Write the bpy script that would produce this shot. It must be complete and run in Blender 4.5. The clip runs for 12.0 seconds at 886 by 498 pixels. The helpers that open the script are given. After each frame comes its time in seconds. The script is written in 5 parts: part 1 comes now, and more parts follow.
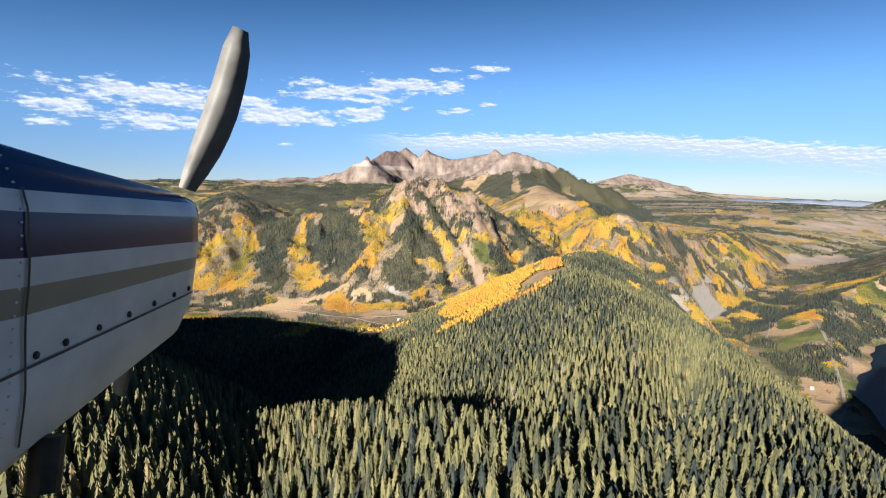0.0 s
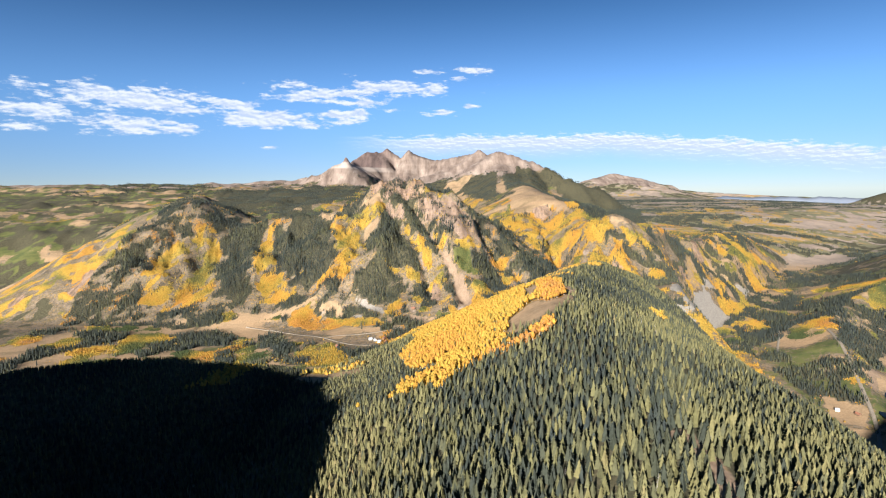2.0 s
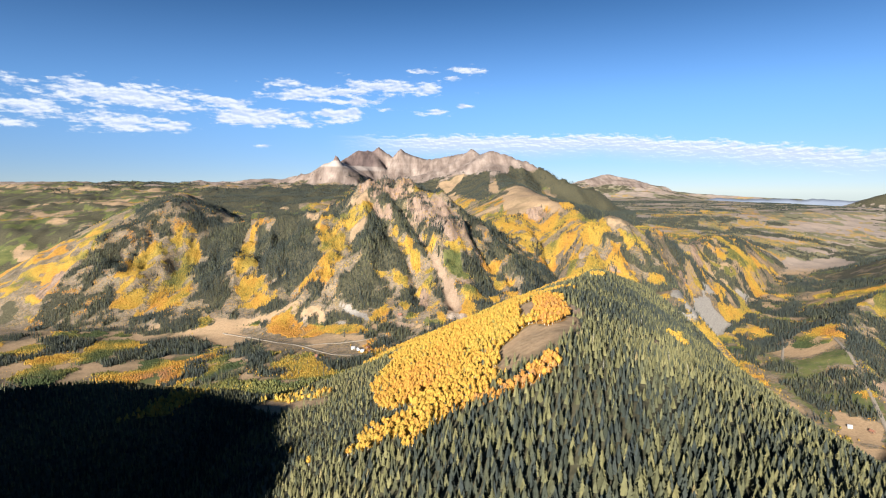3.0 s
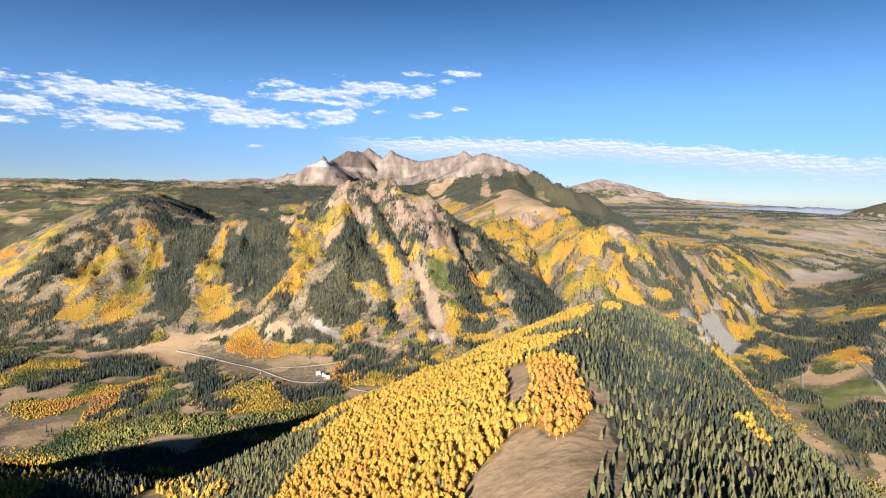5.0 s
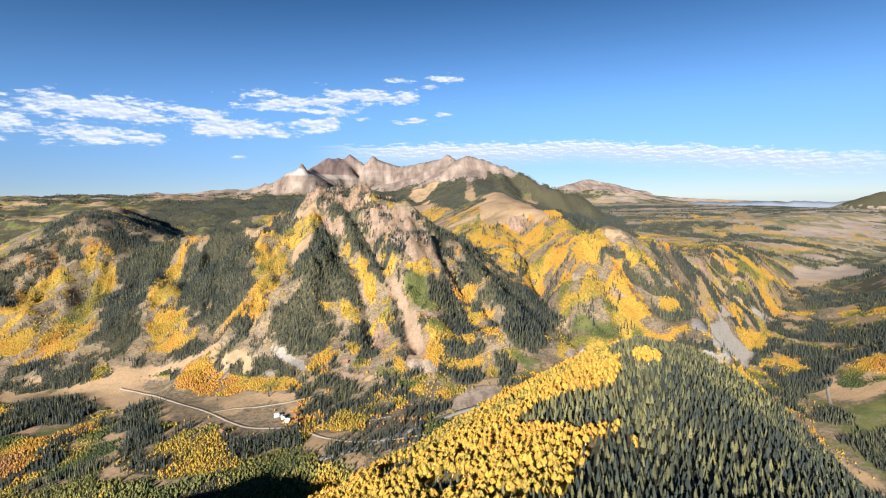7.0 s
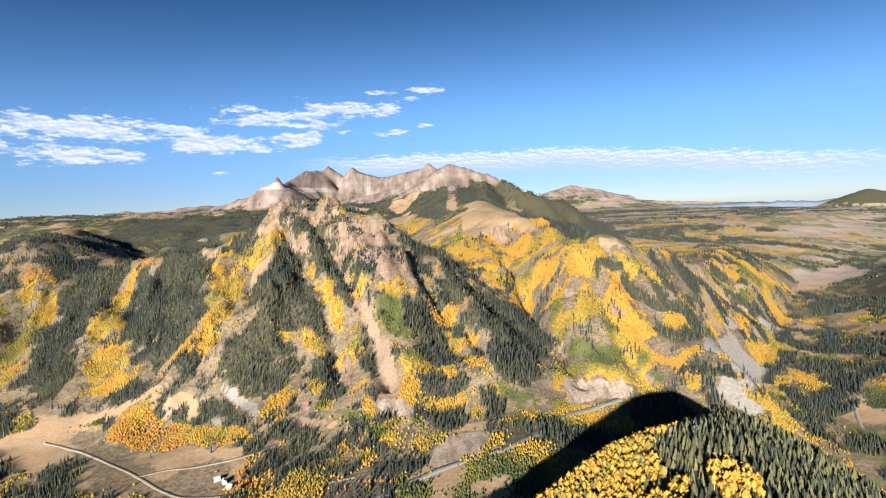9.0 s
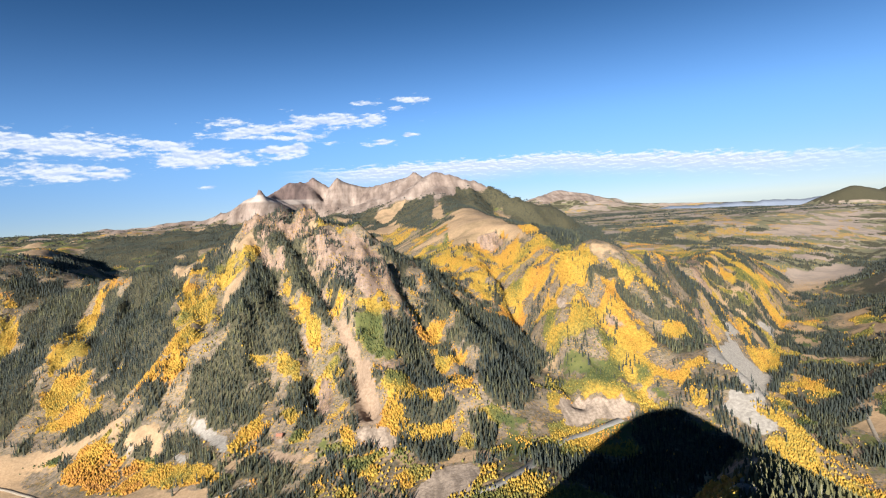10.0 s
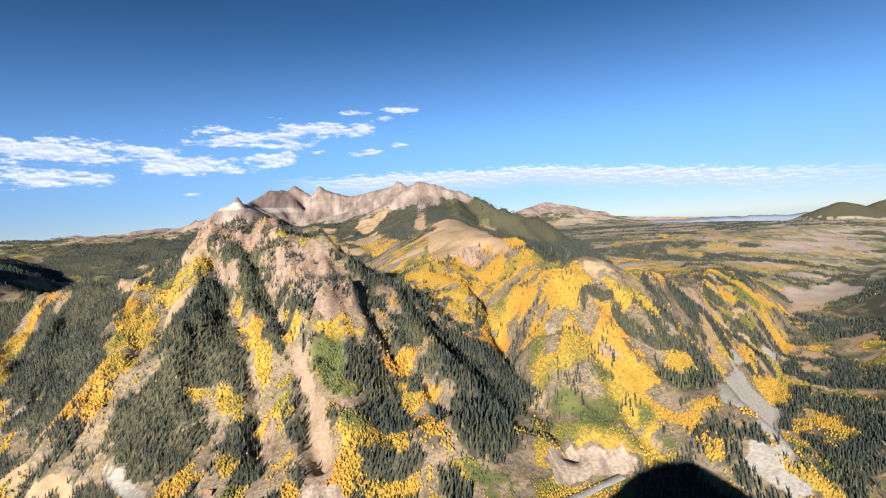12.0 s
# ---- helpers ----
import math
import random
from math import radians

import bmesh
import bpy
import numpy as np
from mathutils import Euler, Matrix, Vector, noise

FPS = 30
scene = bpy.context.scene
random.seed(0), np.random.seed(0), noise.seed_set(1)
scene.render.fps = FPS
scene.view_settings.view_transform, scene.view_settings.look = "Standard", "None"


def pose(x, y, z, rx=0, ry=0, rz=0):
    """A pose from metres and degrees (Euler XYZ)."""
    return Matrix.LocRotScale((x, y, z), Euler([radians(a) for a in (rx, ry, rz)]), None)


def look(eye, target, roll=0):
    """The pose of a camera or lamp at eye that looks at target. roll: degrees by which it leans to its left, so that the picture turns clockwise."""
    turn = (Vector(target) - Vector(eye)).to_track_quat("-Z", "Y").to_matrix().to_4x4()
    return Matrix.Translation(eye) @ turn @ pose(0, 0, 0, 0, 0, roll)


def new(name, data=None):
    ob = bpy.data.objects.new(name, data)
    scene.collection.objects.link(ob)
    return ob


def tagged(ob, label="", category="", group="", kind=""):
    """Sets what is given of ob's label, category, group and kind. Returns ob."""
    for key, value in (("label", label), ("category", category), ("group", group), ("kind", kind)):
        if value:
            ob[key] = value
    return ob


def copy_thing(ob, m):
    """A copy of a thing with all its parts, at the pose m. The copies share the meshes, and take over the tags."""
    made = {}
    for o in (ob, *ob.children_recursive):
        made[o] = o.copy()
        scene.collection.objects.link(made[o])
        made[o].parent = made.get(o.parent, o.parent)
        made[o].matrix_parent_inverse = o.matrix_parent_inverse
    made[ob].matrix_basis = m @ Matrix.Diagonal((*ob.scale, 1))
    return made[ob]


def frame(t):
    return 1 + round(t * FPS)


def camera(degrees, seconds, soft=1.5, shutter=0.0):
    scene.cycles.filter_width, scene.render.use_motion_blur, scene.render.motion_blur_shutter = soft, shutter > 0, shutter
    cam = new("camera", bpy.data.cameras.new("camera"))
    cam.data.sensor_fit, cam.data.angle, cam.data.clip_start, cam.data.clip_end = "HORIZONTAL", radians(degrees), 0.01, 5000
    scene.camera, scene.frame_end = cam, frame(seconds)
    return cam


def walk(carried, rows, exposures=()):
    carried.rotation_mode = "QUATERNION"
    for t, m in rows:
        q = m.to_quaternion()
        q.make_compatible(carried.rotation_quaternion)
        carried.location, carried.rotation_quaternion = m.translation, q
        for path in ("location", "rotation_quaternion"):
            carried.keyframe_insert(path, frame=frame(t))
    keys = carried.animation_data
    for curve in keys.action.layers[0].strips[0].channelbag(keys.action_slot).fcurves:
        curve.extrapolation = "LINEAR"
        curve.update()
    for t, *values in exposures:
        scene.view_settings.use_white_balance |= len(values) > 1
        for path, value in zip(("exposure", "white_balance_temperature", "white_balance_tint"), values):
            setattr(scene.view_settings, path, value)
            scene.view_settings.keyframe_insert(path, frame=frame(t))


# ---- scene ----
cam = camera(77.3, 12.0, 1.2)
PATH = [
    (0, (-0.218, -4.344, 498.3), (-0.215, -2.355, 498.089), 0.2),
    (0.5, (2.041, 14.25, 498.226), (2.058, 16.239, 498.017), -0.3),
    (1, (4.399, 32.814, 498.126), (4.427, 34.803, 497.921), -0.5),
    (1.5, (6.893, 51.127, 497.961), (6.935, 53.116, 497.756), -0.3),
    (2, (9.556, 69.142, 497.8), (9.61, 71.13, 497.595), -0.5),
    (2.5, (12.181, 86.914, 497.662), (12.247, 88.903, 497.457), -0.4),
    (3, (14.928, 104.496, 497.582), (15.008, 106.484, 497.376), -0.1),
    (3.2, (16.122, 111.399, 497.583), (16.205, 113.386, 497.373), -0.0),
    (4.8, (26.65, 165.716, 497.91), (26.755, 167.704, 497.712), 0.5),
    (5, (27.889, 172.435, 497.919), (27.995, 174.422, 497.723), 0.7),
    (5.5, (30.873, 189.023, 497.893), (30.983, 191.01, 497.704), 0.4),
    (6, (33.909, 205.584, 497.892), (34.028, 207.572, 497.711), -0.0),
    (6.5, (36.999, 221.979, 497.853), (37.132, 223.967, 497.675), -0.8),
    (7, (40.137, 238.389, 497.893), (40.286, 240.375, 497.715), -1.1),
    (7.2, (41.462, 244.818, 497.898), (41.618, 246.804, 497.72), -1.0),
    (8.8, (52.776, 295.238, 498.04), (52.975, 297.223, 497.895), -2.8),
    (9, (54.296, 301.4, 498.051), (54.497, 303.384, 497.907), -2.8),
    (9.5, (58.372, 316.405, 498.088), (58.585, 318.389, 497.948), -3.0),
    (10, (62.635, 331.155, 498.141), (62.876, 333.137, 498.024), -4.4),
    (10.5, (66.958, 345.566, 498.223), (67.211, 347.547, 498.124), -5.0),
    (11, (71.306, 359.744, 498.339), (71.572, 361.724, 498.248), -4.6),
    (11.5, (75.671, 373.731, 498.463), (75.952, 375.709, 498.375), -3.7),
    (11.7, (77.447, 379.322, 498.488), (77.738, 381.299, 498.4), -4.0),
    (12, (80.148, 387.703, 498.527), (80.438, 389.68, 498.445), -3.6),
]
walk(cam, [(t, look(eye, target, roll)) for t, eye, target, roll in PATH])

# ---- light ----
SUN_TO = Vector((-0.42, -0.91, 0.315)).normalized()      # towards the low sun, behind and to the left
sun = new("sun", bpy.data.lights.new("sun", "SUN"))
sun.data.energy, sun.data.angle, sun.data.color = 5.4, radians(0.5), (1.0, 0.95, 0.87)
sun.matrix_world = look(SUN_TO * 1000, (0, 0, 0))
scene.view_settings.exposure = 1.6


class Nodes:
    """Short hand for node trees."""

    def __init__(self, tree):
        self.tree = tree
        tree.nodes.clear()

    def add(self, kind, inputs=(), **attrs):
        n = self.tree.nodes.new(kind)
        for k, v in attrs.items():
            setattr(n, k, v)
        for k, v in dict(inputs).items():
            if isinstance(v, bpy.types.NodeSocket):
                self.tree.links.new(v, n.inputs[k])
            else:
                n.inputs[k].default_value = v
        return n

    def math(self, op, a, b=0.0, c=0.0, clamp=False):
        return self.add("ShaderNodeMath", {0: a, 1: b, 2: c}, operation=op, use_clamp=clamp).outputs[0]

    def mix(self, fac, a, b, blend="MIX"):
        n = self.add("ShaderNodeMix", data_type="RGBA", blend_type=blend)
        for sock, v in (("Factor_Float", fac), ("A_Color", a), ("B_Color", b)):
            s = next(i for i in n.inputs if i.identifier == sock)
            if isinstance(v, bpy.types.NodeSocket):
                self.tree.links.new(v, s)
            else:
                s.default_value = v
        return next(o for o in n.outputs if o.identifier == "Result_Color")

    def ramp(self, fac, *stops):
        n = self.add("ShaderNodeValToRGB", {"Fac": fac})
        e = n.color_ramp.elements
        while len(e) < len(stops):
            e.new(0.5)
        for el, (p, c) in zip(e, stops):
            el.position = p
            el.color = c if len(c) == 4 else (*c, 1)
        return n.outputs[0]

    def noise(self, vec, scale, detail=4.0, rough=0.55):
        return self.add("ShaderNodeTexNoise", {"Vector": vec, "Scale": scale, "Detail": detail, "Roughness": rough}).outputs[0]


# clouds of the bank: bearing, height, half width and half height, in degrees
CLOUDS = ((-28.4, 8.4, 6.7, 1.03), (-33.7, 7.3, 2.3, 0.62), (-34.7, 5.6, 1.7, 0.44), (-27.4, 6.2, 4.0, 0.72), (-23.4, 6.1, 1.3, 0.30), (-22.9, 7.6, 2.1, 0.45), (-18.8, 8.5, 2.5, 0.46), (-16.1, 7.2, 4.3, 0.68), (-12.9, 10.5, 2.1, 0.41), (-10.5, 9.6, 5.0, 0.63), (-3.1, 10.4, 5.2, 0.80), (-7.5, 8.9, 3.4, 0.43), (-7.7, 7.6, 2.7, 0.60), (4.6, 12.0, 1.8, 0.42), (3.5, 11.2, 1.0, 0.27), (1.9, 7.9, 1.5, 0.33), (-3.5, 8.2, 1.2, 0.22), (0.3, 11.8, 1.3, 0.21), (-11.4, 6.6, 1.4, 0.27), (-15.4, 4.5, 0.9, 0.16), (4.4, 8.5, 0.8, 0.16))


def make_world():
    """Clear autumn sky with a bank of small clouds and a thin rippled sheet low over the plateau."""
    world = bpy.data.worlds.new("sky")
    scene.world = world
    world.use_nodes = True
    g = Nodes(world.node_tree)
    sky = g.add("ShaderNodeTexSky", sky_type="NISHITA", sun_disc=False, altitude=3500.0, dust_density=0.12, air_density=0.9, ozone_density=2.2,
                sun_elevation=math.asin(SUN_TO.z), sun_rotation=math.atan2(SUN_TO.x, SUN_TO.y))
    blue = g.add("ShaderNodeHueSaturation", {"Color": sky.outputs[0], "Saturation": 1.12, "Value": 0.046}).outputs[0]
    way = g.add("ShaderNodeSeparateXYZ", {"Vector": g.add("ShaderNodeTexCoord").outputs["Generated"]})
    turn = g.math("MULTIPLY", g.math("ARCTAN2", way.outputs[0], way.outputs[1]), 180 / math.pi)
    rise = g.math("MULTIPLY", g.math("ARCSINE", way.outputs[2]), 180 / math.pi)

    def smooth(value, low, high, a=0.0, b=1.0):
        return g.add("ShaderNodeMapRange", {0: value, 1: low, 2: high, 3: a, 4: b}, interpolation_type="SMOOTHSTEP").outputs[0]

    # paler towards the horizon, deeper overhead
    dim = smooth(rise, -1.0, 10.0, 0.64, 1.06)
    blue = g.mix(1.0, blue, g.add("ShaderNodeCombineColor", {0: dim, 1: g.math("MULTIPLY", dim, g.math("ADD", 0.78, g.math("MULTIPLY", dim, 0.22))), 2: dim}).outputs[0], "MULTIPLY")
    deep = smooth(rise, 8.5, 23.0)
    blue = g.mix(deep, blue, g.mix(1.0, blue, (0.36, 0.5, 0.55, 1), "MULTIPLY"))

    # the bank
    vec = g.add("ShaderNodeCombineXYZ", {0: g.math("MULTIPLY", turn, 0.34), 1: g.math("MULTIPLY", rise, 1.15), 2: 3.0}).outputs[0]
    big, fine = g.noise(vec, 0.8, 3.0, 0.5), g.noise(vec, 2.2, 7.0, 0.62)
    swell = g.math("SUBTRACT", g.math("ADD", g.math("MULTIPLY", big, 0.9), g.math("MULTIPLY", fine, 1.1)), 1.0)
    body = -1.0
    for bearing, height, wide, high in CLOUDS:
        u = g.math("MULTIPLY", g.math("SUBTRACT", turn, bearing), 1 / (1.55 * wide))
        v = g.math("MULTIPLY", g.math("SUBTRACT", rise, height - 0.1 * high), 1 / (1.6 * high))
        v = g.math("ADD", v, g.math("MULTIPLY", u, 0.35 if bearing > 3.2 and wide > 1 else 0.0))
        reach = g.math("SUBTRACT", 1.0, g.math("SQRT", g.math("ADD", g.math("MULTIPLY", u, u), g.math("MULTIPLY", v, v))))
        body = g.math("MAXIMUM", body, reach)
    bank = smooth(g.math("ADD", g.math("MULTIPLY", body, 0.75), g.math("MULTIPLY", swell, 1.5)), 0.16, 0.56)
    lit = g.noise(g.add("ShaderNodeVectorMath", {0: vec, 1: (0.05, 0.22, 0.0)}, operation="ADD").outputs[0], 2.2, 7.0, 0.62)
    shade = smooth(g.math("SUBTRACT", lit, fine), -0.13, 0.1, 1.0, 0.0)
    white = g.mix(shade, (0.235, 0.26, 0.315, 1), (0.345, 0.345, 0.345, 1))

    # the sheet: a rippled upper edge that thins out below
    edge = g.math("SUBTRACT", 5.75, g.math("MULTIPLY", g.math("MAXIMUM", g.math("SUBTRACT", turn, 18.0), 0.0), 0.1))
    edge = g.math("ADD", edge, g.math("MULTIPLY", g.math("SUBTRACT", g.noise(g.add("ShaderNodeCombineXYZ", {0: g.math("MULTIPLY", turn, 0.12), 1: 1.0, 2: 0.0}).outputs[0], 1.0, 3.0), 0.5), 1.6))
    below = g.math("SUBTRACT", edge, rise)
    rvec = g.add("ShaderNodeCombineXYZ", {0: g.math("MULTIPLY", turn, 0.85), 1: g.math("MULTIPLY", rise, 3.2), 2: 7.0}).outputs[0]
    ripple, curl = g.noise(rvec, 1.0, 6.0, 0.6), g.noise(g.add("ShaderNodeVectorMath", {0: rvec, 1: (0.1, 0.4, 0.0)}, operation="ADD").outputs[0], 1.0, 6.0, 0.6)
    thick = g.math("MULTIPLY", smooth(g.math("ADD", below, g.math("MULTIPLY", g.math("SUBTRACT", ripple, 0.5), 2.2)), 0.0, 0.55), smooth(below, 0.7, 3.0, 1.0, 0.0))
    thick = g.math("MULTIPLY", thick, g.math("MULTIPLY", smooth(turn, -10.0, 2.0), smooth(turn, 34.0, 52.0, 1.0, 0.15)))
    crest = smooth(g.math("ADD", g.math("SUBTRACT", ripple, curl), g.math("MULTIPLY", below, -0.08)), -0.14, 0.08)
    c = g.mix(g.math("MULTIPLY", thick, 0.95), blue, g.mix(crest, (0.25, 0.27, 0.335, 1), (0.35, 0.355, 0.375, 1)))
    c = g.mix(g.math("MULTIPLY", bank, 0.94), c, white)
    out = g.add("ShaderNodeBackground", {"Color": g.mix(1.0, c, (0.9, 0.96, 1.04, 1), "MULTIPLY"), "Strength": 1.0})
    g.add("ShaderNodeOutputWorld", {"Surface": out.outputs[0]})


make_world()


# ---- materials ----
def material(name):
    m = bpy.data.materials.new(name)
    m.use_nodes = True
    return m, Nodes(m.node_tree)


def surface(g, color, rough=0.9, bump=None, strength=0.3, distance=1.0, **more):
    ins = {"Base Color": color, "Roughness": rough, "Specular IOR Level": 0.2}
    ins.update(more)
    if bump is not None:
        ins["Normal"] = g.add("ShaderNodeBump", {"Height": bump, "Strength": strength, "Distance": distance}).outputs[0]
    b = g.add("ShaderNodeBsdfPrincipled", ins)
    g.add("ShaderNodeOutputMaterial", {"Surface": b.outputs[0]})


ASPEN_TONES = ((0.0, (0.045, 0.06, 0.024)), (0.25, (0.13, 0.118, 0.032)), (0.42, (0.32, 0.205, 0.036)), (0.55, (0.335, 0.188, 0.032)), (0.72, (0.325, 0.152, 0.032)), (1.0, (0.25, 0.125, 0.058)))


def ground_material():
    m, g = material("mountain_ground")
    pos = g.add("ShaderNodeNewGeometry").outputs["Position"]
    cover = g.add("ShaderNodeVertexColor", layer_name="cover")
    one = g.add("ShaderNodeSeparateColor", {"Color": cover.outputs[0]})
    two = g.add("ShaderNodeSeparateColor", {"Color": g.add("ShaderNodeVertexColor", layer_name="soil").outputs[0]})
    n_big, n_mid, n_fine = g.noise(pos, 0.008), g.noise(pos, 0.06, 6.0), g.noise(pos, 0.5, 5.0)
    strata = g.noise(g.add("ShaderNodeMapping", {"Vector": pos, "Scale": (0.02, 0.02, 0.35)}).outputs[0], 1.0, 5.0)
    scrub = g.ramp(n_mid, (0.3, (0.085, 0.068, 0.052)), (0.5, (0.16, 0.125, 0.095)), (0.68, (0.12, 0.10, 0.068)))
    scrub = g.mix(0.7, scrub, g.ramp(g.noise(pos, 0.3, 6.0, 0.65), (0.38, (0.42, 0.44, 0.4)), (0.5, (1.0, 1.0, 1.0)), (0.65, (1.3, 1.27, 1.2))), "MULTIPLY")
    shrub = g.add("ShaderNodeTexVoronoi", {"Vector": pos, "Scale": 0.62, "Randomness": 1.0})
    kind = g.add("ShaderNodeSeparateColor", {"Color": shrub.outputs[1]}).outputs[0]
    bush = g.ramp(kind, (0.0, (0.05, 0.05, 0.028)), (0.4, (0.085, 0.07, 0.035)), (0.62, (0.19, 0.115, 0.04)), (0.85, (0.27, 0.165, 0.042)))
    tuft = g.ramp(g.math("ADD", shrub.outputs[0], g.math("MULTIPLY", g.noise(pos, 0.1, 3.0), 0.9)), (0.72, (1, 1, 1)), (0.98, (0, 0, 0)))
    scrub = g.mix(g.math("MULTIPLY", tuft, 0.8), scrub, bush)
    grass = g.ramp(n_fine, (0.3, (0.225, 0.15, 0.088)), (0.7, (0.30, 0.21, 0.127)))
    green = g.ramp(n_mid, (0.3, (0.046, 0.061, 0.021)), (0.7, (0.114, 0.114, 0.038)))
    # shade between tree crowns, painted into litter and gold: cells lighter inside, darker at edges
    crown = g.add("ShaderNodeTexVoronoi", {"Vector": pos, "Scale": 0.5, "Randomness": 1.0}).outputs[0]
    crown_shade = g.ramp(crown, (0.15, (1.12, 1.12, 1.12)), (0.6, (0.86, 0.84, 0.8)), (0.9, (0.55, 0.52, 0.48)))
    litter = g.mix(0.8, g.ramp(n_fine, (0.3, (0.035, 0.036, 0.022)), (0.7, (0.085, 0.075, 0.045))), crown_shade, "MULTIPLY")
    gold = g.mix(1.0, g.ramp(g.math("ADD", cover.outputs[1], g.math("MULTIPLY", g.math("SUBTRACT", n_fine, 0.5), 0.4)), *ASPEN_TONES), crown_shade, "MULTIPLY")
    rock = g.ramp(n_fine, (0.25, (0.09, 0.066, 0.051)), (0.5, (0.215, 0.153, 0.118)), (0.75, (0.33, 0.246, 0.195)))
    rock = g.mix(g.ramp(n_big, (0.42, (0, 0, 0)), (0.62, (1, 1, 1))), rock, (0.235, 0.178, 0.145, 1))
    rock = g.mix(0.22, rock, g.ramp(strata, (0.35, (0.418, 0.380, 0.365)), (0.65, (1.25, 1.2, 1.15))), "MULTIPLY")
    scree = g.ramp(n_fine, (0.3, (0.17, 0.152, 0.132)), (0.7, (0.28, 0.255, 0.225)))
    earth = g.ramp(n_fine, (0.3, (0.17, 0.115, 0.078)), (0.7, (0.26, 0.188, 0.132)))
    streak = g.noise(g.add("ShaderNodeMapping", {"Vector": pos, "Scale": (0.22, 0.05, 0.035)}).outputs[0], 1.0, 6.0, 0.62)
    rock = g.mix(0.85, rock, g.ramp(streak, (0.36, (0.42, 0.40, 0.40)), (0.52, (1.0, 0.97, 0.95)), (0.66, (1.3, 1.25, 1.2))), "MULTIPLY")
    bands = g.noise(g.add("ShaderNodeMapping", {"Vector": pos, "Scale": (0.03, 0.008, 0.012)}).outputs[0], 1.0, 7.0, 0.65)
    rock = g.mix(0.7, rock, g.ramp(bands, (0.36, (0.66, 0.62, 0.61)), (0.5, (0.9, 0.87, 0.86)), (0.64, (1.05, 1.05, 1.05))), "MULTIPLY")
    high_bands = g.noise(g.add("ShaderNodeMapping", {"Vector": pos, "Rotation": (0.0, 0.0, 0.35), "Scale": (0.02, 0.007, 0.012)}).outputs[0], 1.0, 7.0, 0.66)
    ledges = g.noise(g.add("ShaderNodeMapping", {"Vector": pos, "Scale": (0.003, 0.003, 0.05)}).outputs[0], 1.0, 4.0, 0.5)
    summit = g.ramp(high_bands, (0.36, (0.15, 0.113, 0.095)), (0.46, (0.2, 0.155, 0.13)), (0.56, (0.235, 0.185, 0.155)), (0.68, (0.3, 0.25, 0.215)))
    gullies = g.noise(g.add("ShaderNodeMapping", {"Vector": pos, "Rotation": (0.0, 0.0, -0.25), "Scale": (0.055, 0.008, 0.01)}).outputs[0], 1.0, 5.0, 0.65)
    summit = g.mix(0.8, summit, g.ramp(gullies, (0.38, (0.6, 0.57, 0.56)), (0.52, (0.95, 0.95, 0.95)), (0.64, (1.2, 1.2, 1.2))), "MULTIPLY")
    summit = g.mix(0.3, summit, g.ramp(ledges, (0.4, (0.6, 0.56, 0.56)), (0.6, (1.12, 1.1, 1.08))), "MULTIPLY")
    place = g.add("ShaderNodeSeparateXYZ", {"Vector": pos})
    away = place.outputs[1]
    # a pale cliff band and a dull red cap on the western summits
    west = g.add("ShaderNodeMapRange", {0: place.outputs[0], 1: -150.0, 2: -215.0}).outputs[0]
    level = g.math("ADD", place.outputs[2], g.math("MULTIPLY", g.math("SUBTRACT", ledges, 0.5), 30.0))
    band = g.ramp(g.add("ShaderNodeMapRange", {0: level, 1: 551.0, 2: 671.0}).outputs[0], (0.3, (0, 0, 0)), (0.37, (1, 1, 1)), (0.5, (1, 1, 1)), (0.56, (0, 0, 0)))
    cap = g.add("ShaderNodeMapRange", {0: level, 1: 611.0, 2: 619.0}).outputs[0]
    summit = g.mix(g.math("MULTIPLY", g.math("MULTIPLY", band, west), 0.6), summit, (0.4, 0.345, 0.31, 1))
    summit = g.mix(g.math("MULTIPLY", g.math("MULTIPLY", cap, west), 0.75), summit, g.ramp(gullies, (0.4, (0.095, 0.066, 0.062)), (0.6, (0.17, 0.115, 0.105))))
    rock = g.mix(g.math("MULTIPLY", tuft, 0.45), rock, bush)
    rock = g.mix(g.add("ShaderNodeMapRange", {0: away, 1: 1300.0, 2: 1700.0}).outputs[0], rock, summit)
    jitter = g.math("MULTIPLY", g.math("SUBTRACT", g.noise(pos, 0.22, 5.0), 0.5), 0.7)
    edge = lambda v: g.ramp(g.math("ADD", v, jitter), (0.42, (0, 0, 0)), (0.58, (1, 1, 1)))
    c = g.mix(edge(two.outputs[0]), scrub, grass)
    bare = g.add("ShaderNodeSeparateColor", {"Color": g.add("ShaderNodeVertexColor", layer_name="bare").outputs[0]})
    # sagebrush colour of the far plateau, paled and greyed to carry distance haze too
    sage_haze = g.ramp(g.noise(pos, 0.004, 8.0, 0.65), (0.32, (0.19, 0.15, 0.13)), (0.44, (0.27, 0.215, 0.18)), (0.54, (0.225, 0.185, 0.16)), (0.62, (0.30, 0.24, 0.2)), (0.7, (0.15, 0.16, 0.115)), (0.8, (0.22, 0.18, 0.16)))
    c = g.mix(g.math("MULTIPLY", edge(bare.outputs[1]), 0.75), c, sage_haze)
    mottle = g.noise(g.add("ShaderNodeMapping", {"Vector": pos, "Scale": (0.02, 0.035, 0.02)}).outputs[0], 1.0, 8.0, 0.7)
    c = g.mix(0.8, c, g.ramp(mottle, (0.36, (0.55, 0.58, 0.55)), (0.5, (1.0, 1.0, 1.0)), (0.64, (1.22, 1.18, 1.12))), "MULTIPLY")
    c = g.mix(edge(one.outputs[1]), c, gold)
    c = g.mix(edge(two.outputs[1]), c, green)
